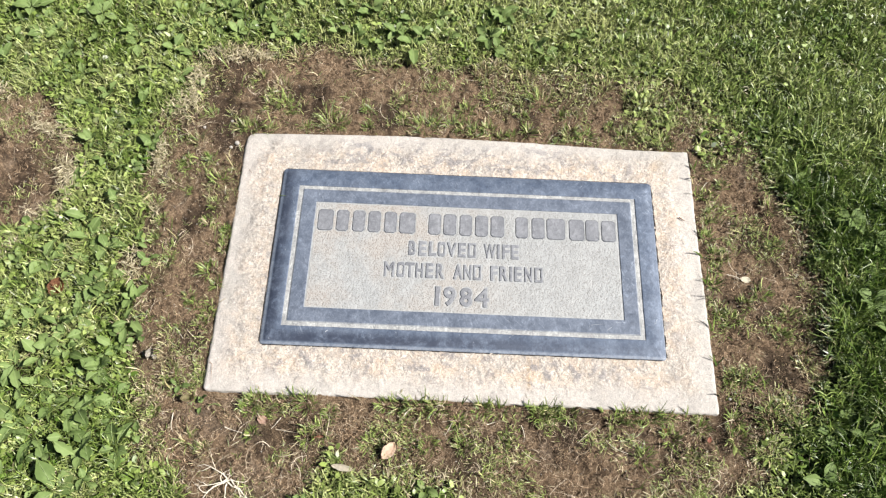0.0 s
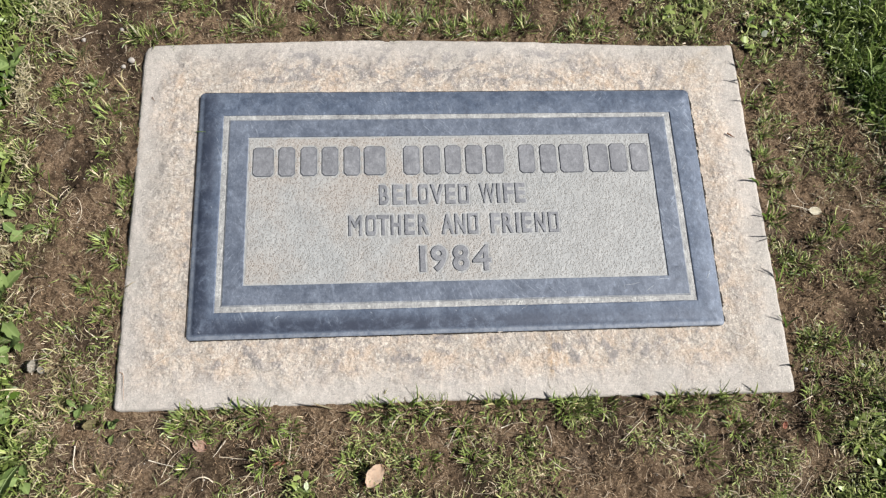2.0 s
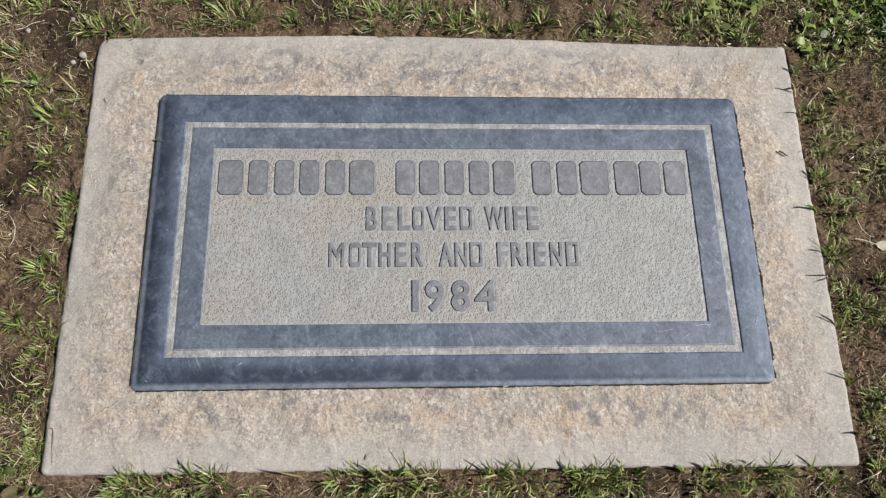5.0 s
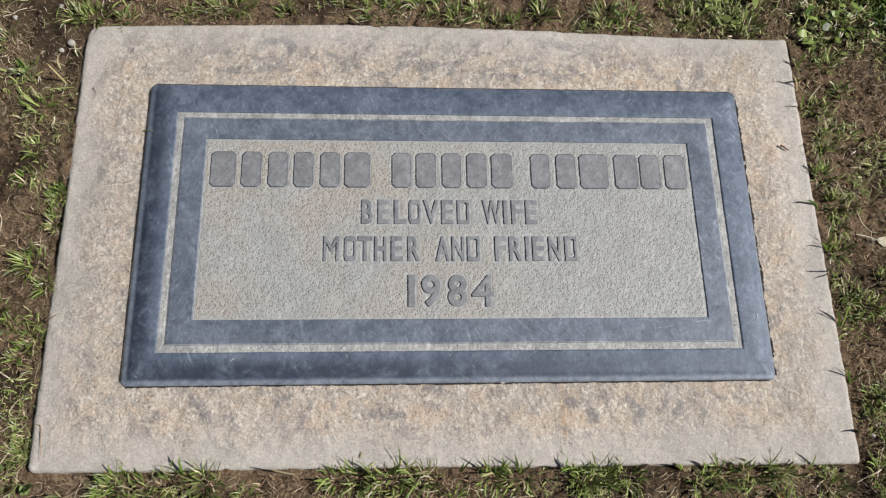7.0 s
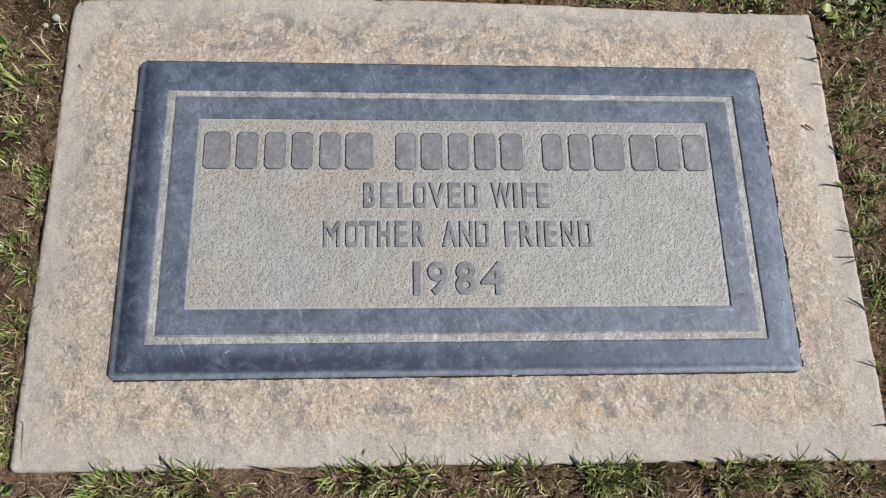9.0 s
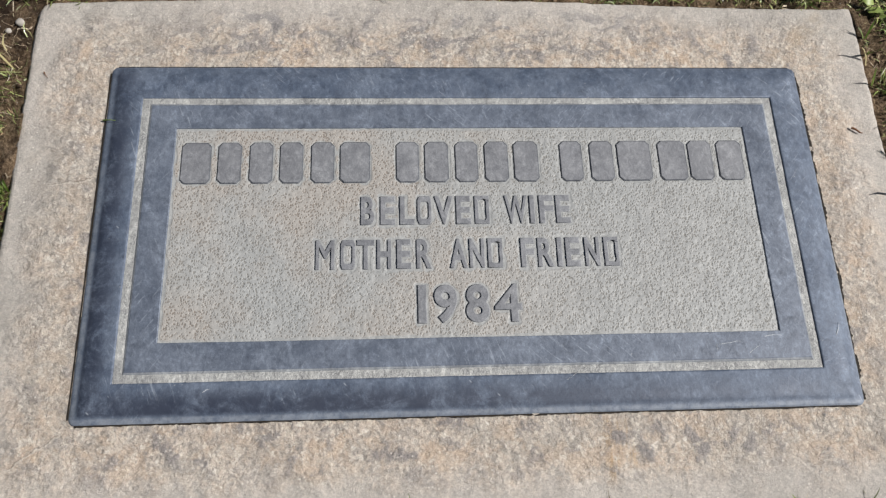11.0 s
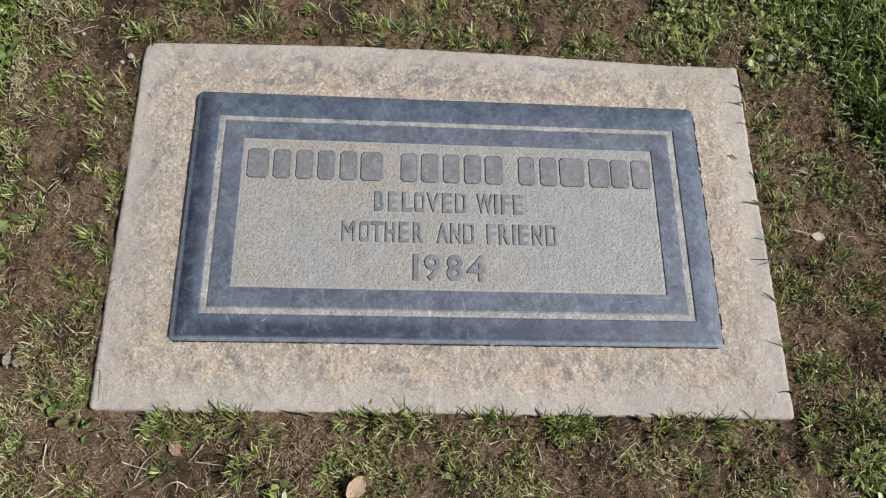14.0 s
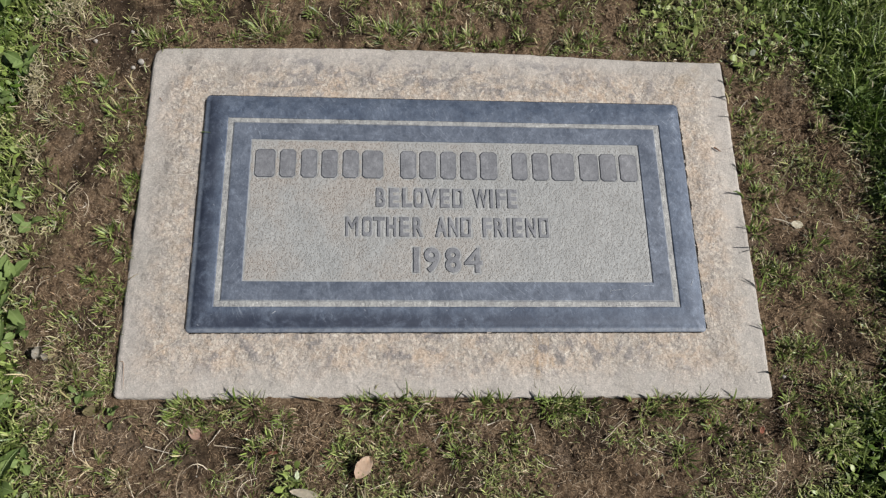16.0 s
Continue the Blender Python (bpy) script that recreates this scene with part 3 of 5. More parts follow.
def frame_ring(profile, seg=64, wave=0.00008, seed=0):
    """A mitred frame: profile holds (inset from the plaque's edge, height, how far its top side is pushed out)."""
    bm = bmesh.new()
    rows = []
    spots = [0.02 * i / 8 for i in range(8)] + [0.02 + 0.96 * i / seg for i in range(seg)] + [0.98 + 0.02 * i / 8 for i in range(8)]
    for inset, z, up in profile:
        w, h = PW - inset, PH - inset
        turn = max(0.0, 0.0058 - 0.35 * inset)
        pts = []
        for (x0, y0), (x1, y1) in (((-w, -h), (w, -h)), ((w, -h), (w, h)), ((w, h), (-w, h)), ((-w, h), (-w, -h))):
            for s in spots:
                x, y = x0 + (x1 - x0) * s, y0 + (y1 - y0) * s
                d = wave * 2 * (noise.noise((x * 28 + seed, y * 28, inset * 60)) + 0.5 * noise.noise((x * 110, y * 110, seed + inset * 60)))
                ex, ey = abs(x) - w + turn, abs(y) - h + turn
                if ex > 0 and ey > 0:
                    far = turn / math.hypot(ex, ey)
                    x, y = math.copysign(w - turn + ex * far, x), math.copysign(h - turn + ey * far, y)
                lift = up * (y + h) / (2 * h)
                pts.append(bm.verts.new((x + (d if y0 != y1 else 0), y + lift + (d if y0 == y1 else 0), z + d * 0.6)))
        rows.append(pts)
    for a, b in zip(rows, rows[1:]):
        for i in range(len(a)):
            j = (i + 1) % len(a)
            bm.faces.new((a[i], a[j], b[j], b[i]))
    return bm


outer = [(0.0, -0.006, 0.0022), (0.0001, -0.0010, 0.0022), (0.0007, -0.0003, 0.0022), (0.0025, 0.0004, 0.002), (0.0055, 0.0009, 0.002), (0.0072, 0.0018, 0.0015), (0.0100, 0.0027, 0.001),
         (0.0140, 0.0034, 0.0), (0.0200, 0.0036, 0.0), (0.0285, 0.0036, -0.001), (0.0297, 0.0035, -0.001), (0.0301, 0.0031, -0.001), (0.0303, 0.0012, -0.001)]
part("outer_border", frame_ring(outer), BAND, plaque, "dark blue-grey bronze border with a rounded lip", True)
part("recessed_line", frame_ring([(0.0298, 0.0025, -0.001), (0.0318, 0.0025, -0.001), (0.0340, 0.0026, 0), (0.0362, 0.0025, 0), (0.0375, 0.0024, 0)], 150, 0.0002, 4), FILLET, plaque, "pale sunken line round the border", True)
# paler than the border: the light this bevel catches is put into its colour
part("bevel", frame_ring([(0.0364, 0.0022, 0), (0.0370, 0.0028, 0), (0.0381, 0.0034, 0), (0.0384, 0.0034, 0)], 90, 0.0002, 7), EDGE, plaque, "bevel round the inner border, coloured pale for the sunlight on it")
inner = [(0.0380, 0.0020, 0), (0.0382, 0.0034, 0), (0.0388, 0.0037, 0), (0.0470, 0.0038, 0), (0.0560, 0.0037, 0), (0.0599, 0.0036, 0), (0.0604, 0.0033, 0), (0.0608, 0.0014, 0)]
part("inner_border", frame_ring(inner, 64, 0.00008, 9), INNER, plaque, "flat slate-grey inner bronze border")

ROW_2 = [(-90, -79), (-74, -62), (-58, -46), (-43.5, -32), (-29.5, -14), (-11.5, 0.5), (4, 16), (29, 48), (50, 54), (58, 70), (72, 84)]
ROW_3 = [(-126, -111), (-106, -94.5), (-93, -79), (-77, -65.5), (-61, -49.5), (-45, -33), (-18, -4), (-2, 10), (13, 25), (40, 51), (54, 67), (70, 74), (77, 89), (93, 105), (109, 121)]
ROW_4 = [(-45, -38), (-32, -13.5), (-7, 12), (16, 38)]
ROW_1 = [(-239, -214), (-209, -189), (-183, -163), (-158, -138), (-132, -112), (-108, -82), (-61, -41), (-37, -16), (-11, 9), (14, 35), (39, 61), (79, 99), (105, 126), (129, 159), (165, 190), (191.5, 213), (217, 240)]
HEIGHTS = ((0.0406, 0.0790), (0.0028, 0.0280), (-0.0352, -0.0100), (-0.0805, -0.0490))

Z_PANEL, Z_TOP = 0.0015, 0.0035


# round bowls that this lettering cuts square: left, right, bottom, top in the glyph, and whether they bulge both ways
BOWLS = {"O": [(0, 1, 0, 1, True)], "D": [(0, 1, 0, 1, False)]}


def squared(ch, u, v):
    """Pushes the round strokes of a glyph out towards the corners of its bowls."""
    for left, right, low, high, both in BOWLS.get(ch, ()):
        inside = (v >= low - 1e-4) & (v <= high + 1e-4)
        p = (u - (left + right) / 2) * 2 / (right - left) if both else (u - left) / (right - left)
        q = (v - (low + high) / 2) * 2 / (high - low)
        grow = np.hypot(p, q) / np.maximum((np.abs(p) ** 7 + np.abs(q) ** 7) ** (1 / 7), 1e-6)
        p, q = np.clip(p * grow, -1, 1), np.clip(q * grow, -1, 1)
        u = np.where(inside, (left + right) / 2 + p * (right - left) / 2 if both else left + p * (right - left), u)
        v = np.where(inside, (low + high) / 2 + q * (high - low) / 2, v)
    return u, v


def letter(ch, x0, x1, y0, y1, fat=0.018):
    """One raised character that fills the given box."""
    cu = bpy.data.curves.new("letter", "FONT")
    cu.body, cu.extrude, cu.offset, cu.resolution_u = ch, 0.5, fat, 5
    cu.bevel_depth, cu.bevel_resolution = 0.016, 0
    tmp = bpy.data.objects.new("letter", cu)
    me = bpy.data.meshes.new_from_object(tmp)
    bpy.data.objects.remove(tmp)
    co = np.empty(len(me.vertices) * 3, np.float32)
    me.vertices.foreach_get("co", co)
    co = co.reshape(-1, 3)
    lo, hi = co.min(0), co.max(0)
    s = (co - lo) / (hi - lo)
    u, v = squared(ch, s[:, 0], s[:, 1])
    out = np.stack([x0 + u * (x1 - x0), y0 + v * (y1 - y0), np.where(s[:, 2] > 0.98, Z_TOP, np.where(s[:, 2] > 0.5, Z_TOP - 0.0007, Z_PANEL))], -1)
    me.vertices.foreach_set("co", out.astype(np.float32).ravel())
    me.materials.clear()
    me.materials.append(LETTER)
    me.materials.append(GRIMY_SHADE)
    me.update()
    # top faces keep the letter bronze, sides and bevels take the shade-darkened one
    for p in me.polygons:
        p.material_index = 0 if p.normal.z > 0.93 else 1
    ob = new("letter", me)
    ob.parent = plaque
    return ob


def line_of(text, boxes, y0, y1, fat):
    for ch, (x0, x1) in zip(text, boxes):
        letter(ch, x0 / 1000, x1 / 1000, y0, y1, 0.0 if ch in "MW4" else fat)


line_of("BELOVEDWIFE", ROW_2, *HEIGHTS[1], 0.013)
line_of("MOTHERANDFRIEND", ROW_3, *HEIGHTS[2], 0.013)
line_of("1984", ROW_4, *HEIGHTS[3], 0.015)

# the name line is kept as plain raised bars
for x0, x1 in ROW_1:
    bm = bmesh.new()
    hx, hy, cut = (x1 - x0) / 2000, 0.0192, 0.0035
    base = [(-hx + cut, -hy), (hx - cut, -hy), (hx, -hy + cut), (hx, hy - cut), (hx - cut, hy), (-hx + cut, hy), (-hx, hy - cut), (-hx, -hy + cut)]
    tiers = []
    for inset, z in ((0, Z_PANEL), (0.0002, Z_TOP - 0.0007), (0.0011, Z_TOP)):
        tiers.append([bm.verts.new((x * (1 - inset / hx) + (x0 + x1) / 2000, y * (1 - inset / hy) + 0.0598, z)) for x, y in base])
    for a, b in zip(tiers, tiers[1:]):
        for i in range(8):
            bm.faces.new((a[i], a[(i + 1) % 8], b[(i + 1) % 8], b[i]))
    bm.faces.new(tiers[-1])
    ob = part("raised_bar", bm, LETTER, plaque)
    ob.data.materials.append(GRIMY_SHADE)
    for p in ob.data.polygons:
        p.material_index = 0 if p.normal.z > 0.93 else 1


px, py = np.meshgrid(np.linspace(-0.2445, 0.2445, 520), np.linspace(-0.092, 0.092, 196))
pz = 0.0025 + (field(px, py, 0.0028, 21) - 0.5) * 0.0004 + (field(px, py, 0.0016, 22) - 0.5) * 0.0003
cast = np.minimum(0.2445 - np.abs(px), 0.092 - np.abs(py))
for ob in [o for o in plaque.children if o.name.startswith(("letter", "raised_bar"))]:
    co = np.array([v.co for v in ob.data.vertices])
    (x0, y0), (x1, y1) = co[:, :2].min(0) - 0.004, co[:, :2].max(0) + 0.004
    near = (px > x0) & (px < x1) & (py > y0) & (py < y1)
    gx_, gy_, best = px[near], py[near], cast[near]
    for e in ob.data.edges:
        (ax, ay, az), (bx, by, bz) = co[e.vertices[0]], co[e.vertices[1]]
        if az < Z_TOP - 0.0002 or bz < Z_TOP - 0.0002:
            continue
        s = np.clip(((gx_ - ax) * (bx - ax) + (gy_ - ay) * (by - ay)) / ((bx - ax) ** 2 + (by - ay) ** 2 + 1e-12), 0, 1)
        best = np.minimum(best, np.hypot(gx_ - ax - s * (bx - ax), gy_ - ay - s * (by - ay)))
    cast[near] = best
cast = smooth01(cast + (field(px, py, 0.006, 25) - 0.5) * 0.003, 0.0010, 0.0030)
k = np.arange(px.size).reshape(px.shape)
quads = np.stack([k[:-1, :-1], k[:-1, 1:], k[1:, 1:], k[1:, :-1]], -1).reshape(-1, 4)
field_plate = raw_mesh("panel", np.stack([px, py, pz], -1).reshape(-1, 3), [quads], PANEL, {"cast": cast.ravel()}, True)
field_plate.parent = plaque
tagged(field_plate, "pale stippled sunken panel")


# ---- grass ----
def blades(x, y, z, head, length, width, rise, bend, tone, name):
    """Tapered, bent blades of grass in one mesh. rise and bend in radians."""
    n = len(x)
    twist, sweep = rng.normal(0, 0.4, n), rng.normal(0, 0.35, n)
    rows, cx, cy, up = [], x, y, np.zeros(n)
    for i, (step, wide) in enumerate(((0.0, 0.75), (0.4, 1.0), (0.35, 0.75), (0.25, 0.0))):
        ang = rise - bend * max(i - 1, 0) / 2
        dx, dy = np.cos(head + i * sweep), np.sin(head + i * sweep)
        cx, cy, up = cx + dx * step * length * np.cos(ang), cy + dy * step * length * np.cos(ang), up + step * length * np.sin(ang)
        c = np.stack([cx, cy, z + up], -1)
        half = (width * wide / 2)[:, None] * np.stack([-dy, dx, twist], -1)
        rows += [c - half, c + half] if wide else [c]
    v = np.stack(rows, 1).reshape(-1, 3)
    b = (np.arange(n) * 7)[:, None]
    f4 = np.concatenate([b + np.array([[0, 1, 3, 2]]), b + np.array([[2, 3, 5, 4]])])
    return raw_mesh(name, v, [f4, b + np.array([[4, 5, 6]])], BLADE, {"tone": np.repeat(tone, 7)})


def verge(x, y):
    """1 on the strip of taller, deeper turf beside the marker, fading into the common lawn."""
    return smooth01(np.hypot((x - 0.65) / 0.75, y / 0.75) + (field(x, y, 0.12, 44) - 0.5) * 0.5, 1.25, 0.75)


def lushness(x, y):
    """0 pale, 1 deep green: the turf is darker on the sunward side."""
    deep = 0.22 * smooth01(-x, 0.45, 0.6) * np.maximum(smooth01(y, 0.42, 0.58), smooth01(-y, 0.27, 0.36))
    deep = deep + (0.14 * smooth01(x, 0.28, 0.60) * smooth01(0.75 - y, 0.0, 0.3) + 0.31 * smooth01(x, 0.42, 0.6) * smooth01(0.3 - y, 0, 0.2)) * verge(x, y)
    return np.clip(0.525 + deep + (field(x, y, 0.09, 12) - 0.5) * 0.34 + (field(x, y, 0.03, 19) - 0.5) * 0.42 + (field(x, y, 0.011, 37) - 0.5) * 0.4, 0.2, 1)


def lawn(count, size, name, label, outer=False):
    """The turf round the marker, or the thinner ring of it that goes on outside."""
    if outer:
        away, turn = 0.45 * np.exp(rng.random(count) * math.log(5.0 / 0.45)), rng.uniform(0, 6.283, count)
        x, y = away * np.cos(turn) * 1.4, away * np.sin(turn)
        size = size * np.clip(away, 0.75, 1.6)
    else:
        x, y = rng.uniform(-0.98, 0.92, count), rng.uniform(-0.48, 0.72, count)
        size = np.full(count, size)
    c = cover(x, y)
    rim = np.minimum(np.minimum(x + 0.98, 0.92 - x), np.minimum(y + 0.48, 0.72 - y)) + (field(x, y, 0.05, 33) - 0.5) * 0.06
    thin = smooth01(-rim, -0.07, 0.0) if outer else smooth01(rim, 0.0, 0.08)
    keep = (rng.random(count) < c ** 1.3 * thin) & ~on_slab(x, y, -0.001)
    x, y, c, size = x[keep], y[keep], c[keep], size[keep]
    n = len(x)
    lush = lushness(x, y)
    tone = np.clip(lush + rng.normal(0, 0.18, n) - 0.42 * (1 - c) - 0.16 * smooth01(y, 0.3, 0.36) * smooth01(0.42 - np.abs(x), 0, 0.1), 0.28, 1)
    dry = rng.random(n) < 0.012 + 0.42 * (1 - c) + 0.05 * smooth01(field(x, y, 0.07, 13), 0.6, 0.8)
    tone = np.where(dry, rng.uniform(0, 0.2, n), tone)
    length = size * rng.uniform(0.45, 1.2, n) * (0.34 + 0.66 * c * c) * (1 + 1.2 * smooth01(x, 0.47, 0.62) * smooth01(0.5 - y, 0, 0.3) * verge(x, y))
    length = length * (0.62 + 0.76 * field(x, y, 0.022, 36))
    rise = np.clip(rng.normal(0.95, 0.4, n), 0.05, 1.5) * np.where(dry, 0.5, 1)
    ob = blades(x, y, soil_height(x, y) - 0.001, rng.uniform(0, 6.283, n), length, size * rng.uniform(0.04, 0.095, n) * (1.6 if outer else 1.0) * (0.4 + 0.6 * c), rise, rng.uniform(0.1, 1.1, n), tone, name)
    return tagged(ob, label, "grass", kind="stuff")


lawn(290000, 0.0235, "lawn_grass", "short mown green lawn grass with some dry blades")
lawn(85000, 0.042, "outer_lawn_grass", "short green lawn grass farther from the marker", True)

# tufts in the bare soil: x, y, radius
TUFTS_FAR = [(-0.441, 0.26, 12), (-0.388, 0.236, 18), (-0.372, 0.237, 18), (-0.34, 0.233, 12), (-0.279, 0.241, 12), (-0.238, 0.254, 28), (-0.219, 0.251, 18), (-0.322, 0.289, 18),
             (-0.176, 0.28, 12), (-0.173, 0.245, 12), (-0.114, 0.265, 12), (-0.113, 0.308, 12), (-0.075, 0.253, 28), (-0.059, 0.261, 12), (-0.028, 0.259, 18), (-0.005, 0.291, 18),
             (-0.009, 0.254, 18), (0.012, 0.245, 18), (0.036, 0.317, 18), (0.034, 0.25, 18), (0.058, 0.245, 12), (0.076, 0.242, 12), (0.092, 0.283, 12), (0.103, 0.25, 18),
             (0.126, 0.319, 28), (0.159, 0.29, 12), (0.173, 0.251, 18), (0.198, 0.244, 18), (0.244, 0.266, 12), (0.265, 0.247, 18), (0.302, 0.321, 28), (0.337, 0.242, 18)]
TUFTS_EAST = [(0.414, 0.191, 18), (0.398, 0.138, 18), (0.425, 0.157, 12), (0.402, 0.102, 18), (0.389, 0.061, 18), (0.399, 0.027, 18), (0.415, 0.028, 12), (0.398, 0.004, 12),
              (0.393, -0.022, 18), (0.498, 0.05, 18), (0.464, -0.035, 18), (0.438, -0.054, 18), (0.501, -0.069, 18), (0.487, -0.104, 18), (0.414, -0.08, 18), (0.396, -0.073, 12),
              (0.402, -0.174, 18), (0.423, -0.171, 18), (0.436, -0.18, 18), (0.347, -0.249, 18), (0.398, -0.239, 18), (0.398, -0.266, 28), (0.45, -0.228, 28), (0.441, -0.282, 28)]
TUFTS_NEAR = [(0.272, -0.234, 28), (0.243, -0.24, 18), (0.225, -0.248, 18), (0.298, -0.235, 18), (0.301, -0.265, 18), (0.328, -0.291, 12), (0.258, -0.296, 18), (0.156, -0.237, 18),
              (-0.089, -0.233, 18), (-0.06, -0.236, 28), (-0.033, -0.235, 18), (-0.108, -0.236, 18), (-0.004, -0.255, 12), (0.029, -0.236, 18), (0.053, -0.236, 18), (0.122, -0.235, 28),
              (0.111, -0.24, 18), (0.005, -0.293, 18), (-0.127, -0.289, 18), (-0.047, -0.29, 18), (0.062, -0.283, 12), (-0.298, -0.237, 18), (-0.282, -0.245, 18), (-0.252, -0.235, 18),
              (-0.224, -0.238, 18), (-0.307, -0.247, 18), (-0.298, -0.285, 12), (-0.218, -0.285, 18), (-0.189, -0.251, 12), (-0.201, -0.278, 18)]
TUFTS_WEST = [(-0.471, 0.151, 18), (-0.41, 0.128, 28), (-0.468, 0.165, 18), (-0.43, 0.169, 18), (-0.478, 0.157, 12), (-0.509, 0.082, 28), (-0.412, 0.081, 18), (-0.386, 0.035, 18),
              (-0.378, 0.035, 18), (-0.385, 0.006, 18), (-0.417, 0.053, 18), (-0.489, 0.052, 18), (-0.399, -0.034, 28), (-0.385, -0.057, 18), (-0.464, -0.019, 18), (-0.422, -0.081, 18),
              (-0.412, -0.095, 18), (-0.389, -0.107, 18), (-0.398, -0.121, 18), (-0.49, -0.056, 18), (-0.497, 0.017, 18), (-0.48, -0.116, 18), (-0.389, -0.203, 12), (-0.432, -0.216, 18), (-0.442, -0.261, 18)]


def tuft(tx, ty, radius, dead=0.16):
    """One tuft of young or dead grass that fans out from its crown."""
    n = int(20 + radius * 2.0)
    r = radius / 1000
    a = rng.uniform(0, 6.283, n)
    s = r * 0.6 * np.sqrt(rng.random(n))
    x, y = tx + s * np.cos(a), ty + s * np.sin(a)
    ok = ~on_slab(x, y, 0.001)
    x, y, a = x[ok], y[ok], a[ok]
    n = len(x)
    if n < 3:
        return
    length = r * rng.uniform(0.4, 1.05, n) + 0.004
    tone = np.where(rng.random(n) < dead, rng.uniform(0, 0.2, n), np.clip(rng.normal(0.66, 0.18, n), 0.25, 1))
    ob = blades(x, y, soil_height(x, y) - 0.001, a + rng.normal(0, 0.6, n), length, rng.uniform(0.0007, 0.0016, n), rng.uniform(0.5, 1.5, n), rng.uniform(0.1, 0.8, n), tone, "grass_tuft")
    tagged(ob, "small tuft of young green grass in bare soil" if dead < 0.5 else "bleached tuft of dying grass in bare soil", "grass", "grass tufts in the soil", "stuff")


# bleached tufts where the turf has died off
for tx, ty, radius in ((-0.475, 0.345, 20), (-0.455, 0.375, 24), (-0.435, 0.398, 18), (-0.40, 0.405, 18), (-0.372, 0.345, 16), (-0.33, 0.325, 20), (-0.31, 0.395, 20), (-0.345, 0.285, 14), (-0.19, 0.375, 22), (-0.14, 0.385, 16),
                       (0.02, 0.372, 22), (0.05, 0.385, 18), (0.10, 0.36, 18), (0.24, 0.352, 20), (0.30, 0.335, 18), (-0.47, 0.25, 18), (-0.455, 0.205, 20), (-0.44, -0.17, 18), (-0.43, -0.20, 20), (-0.455, -0.235, 16),
                       (-0.385, -0.30, 18), (-0.36, -0.31, 14), (0.50, 0.12, 18), (0.515, -0.15, 18), (0.48, -0.21, 16), (-0.49, 0.12, 16)):
    tuft(tx, ty, radius, 0.72)
for spots, share in ((TUFTS_FAR, 1.0), (TUFTS_EAST, 0.9), (TUFTS_NEAR, 1.0), (TUFTS_WEST, 0.66)):
    for tx, ty, radius in spots:
        tuft(tx, ty, radius * share)

# upright blades right at the concrete's edges, which throw their shadows on it
EAST_EDGE = (0.187, 0.172, 0.139, 0.060, 0.026, -0.018, -0.022, -0.043, -0.100, -0.152, -0.156, -0.199)
NEAR_EDGE = (-0.306, -0.281, -0.244, -0.081, -0.066, -0.047, -0.002, 0.025, 0.033, 0.053, 0.094, 0.108, 0.204, 0.227, 0.250, 0.259, 0.268, 0.292, 0.326)
x = np.concatenate([np.full(len(EAST_EDGE), 0.3785), np.array(NEAR_EDGE)])
y = np.concatenate([np.array(EAST_EDGE), Y_LOW - 0.0065 * np.array(NEAR_EDGE) - 0.003])
head = np.concatenate([rng.uniform(1.8, 4.2, len(EAST_EDGE)), rng.uniform(0.9, 2.4, len(NEAR_EDGE))])
x, y, head = np.repeat(x, 2), np.repeat(y, 2), np.repeat(head, 2) + rng.normal(0, 0.25, 2 * len(x))
n = len(x)
x, y = x + rng.uniform(0, 0.003, n), y - rng.uniform(0, 0.003, n)
ob = blades(x, y, soil_height(x, y) - 0.001, head, rng.uniform(0.014, 0.031, n), rng.uniform(0.0014, 0.0026, n), rng.uniform(0.75, 1.35, n), rng.uniform(0.1, 0.6, n), rng.uniform(0.62, 1.0, n), "edge_grass")
tagged(ob, "upright green blades of grass along the concrete's edge", "grass", kind="stuff")

# thin single blades and seedlings over the soil
x, y = rng.uniform(-0.85, 0.62, 22000), rng.uniform(-0.42, 0.42, 22000)
keep = (field(x, y, 0.03, 15) > 0.60) & ~on_slab(x, y, 0.002) & (cover(x, y) < 0.7)
x, y = x[keep], y[keep]
n = len(x)
tall = rng.random(n) < 0.08
ob = blades(x, y, soil_height(x, y) - 0.001, rng.uniform(0, 6.283, n), np.where(tall, rng.uniform(0.018, 0.040, n), rng.uniform(0.005, 0.016, n)), np.where(tall, 0.0017, rng.uniform(0.0003, 0.0008, n)),
            np.where(tall, rng.uniform(0.8, 1.5, n), rng.uniform(0.05, 0.9, n)), rng.uniform(0, 0.8, n),
            np.where(rng.random(n) < 0.55, rng.uniform(0, 0.22, n), rng.uniform(0.35, 0.85, n)), "sparse_grass")
tagged(ob, "sparse seedlings and dead blades on bare soil", "grass", kind="stuff")


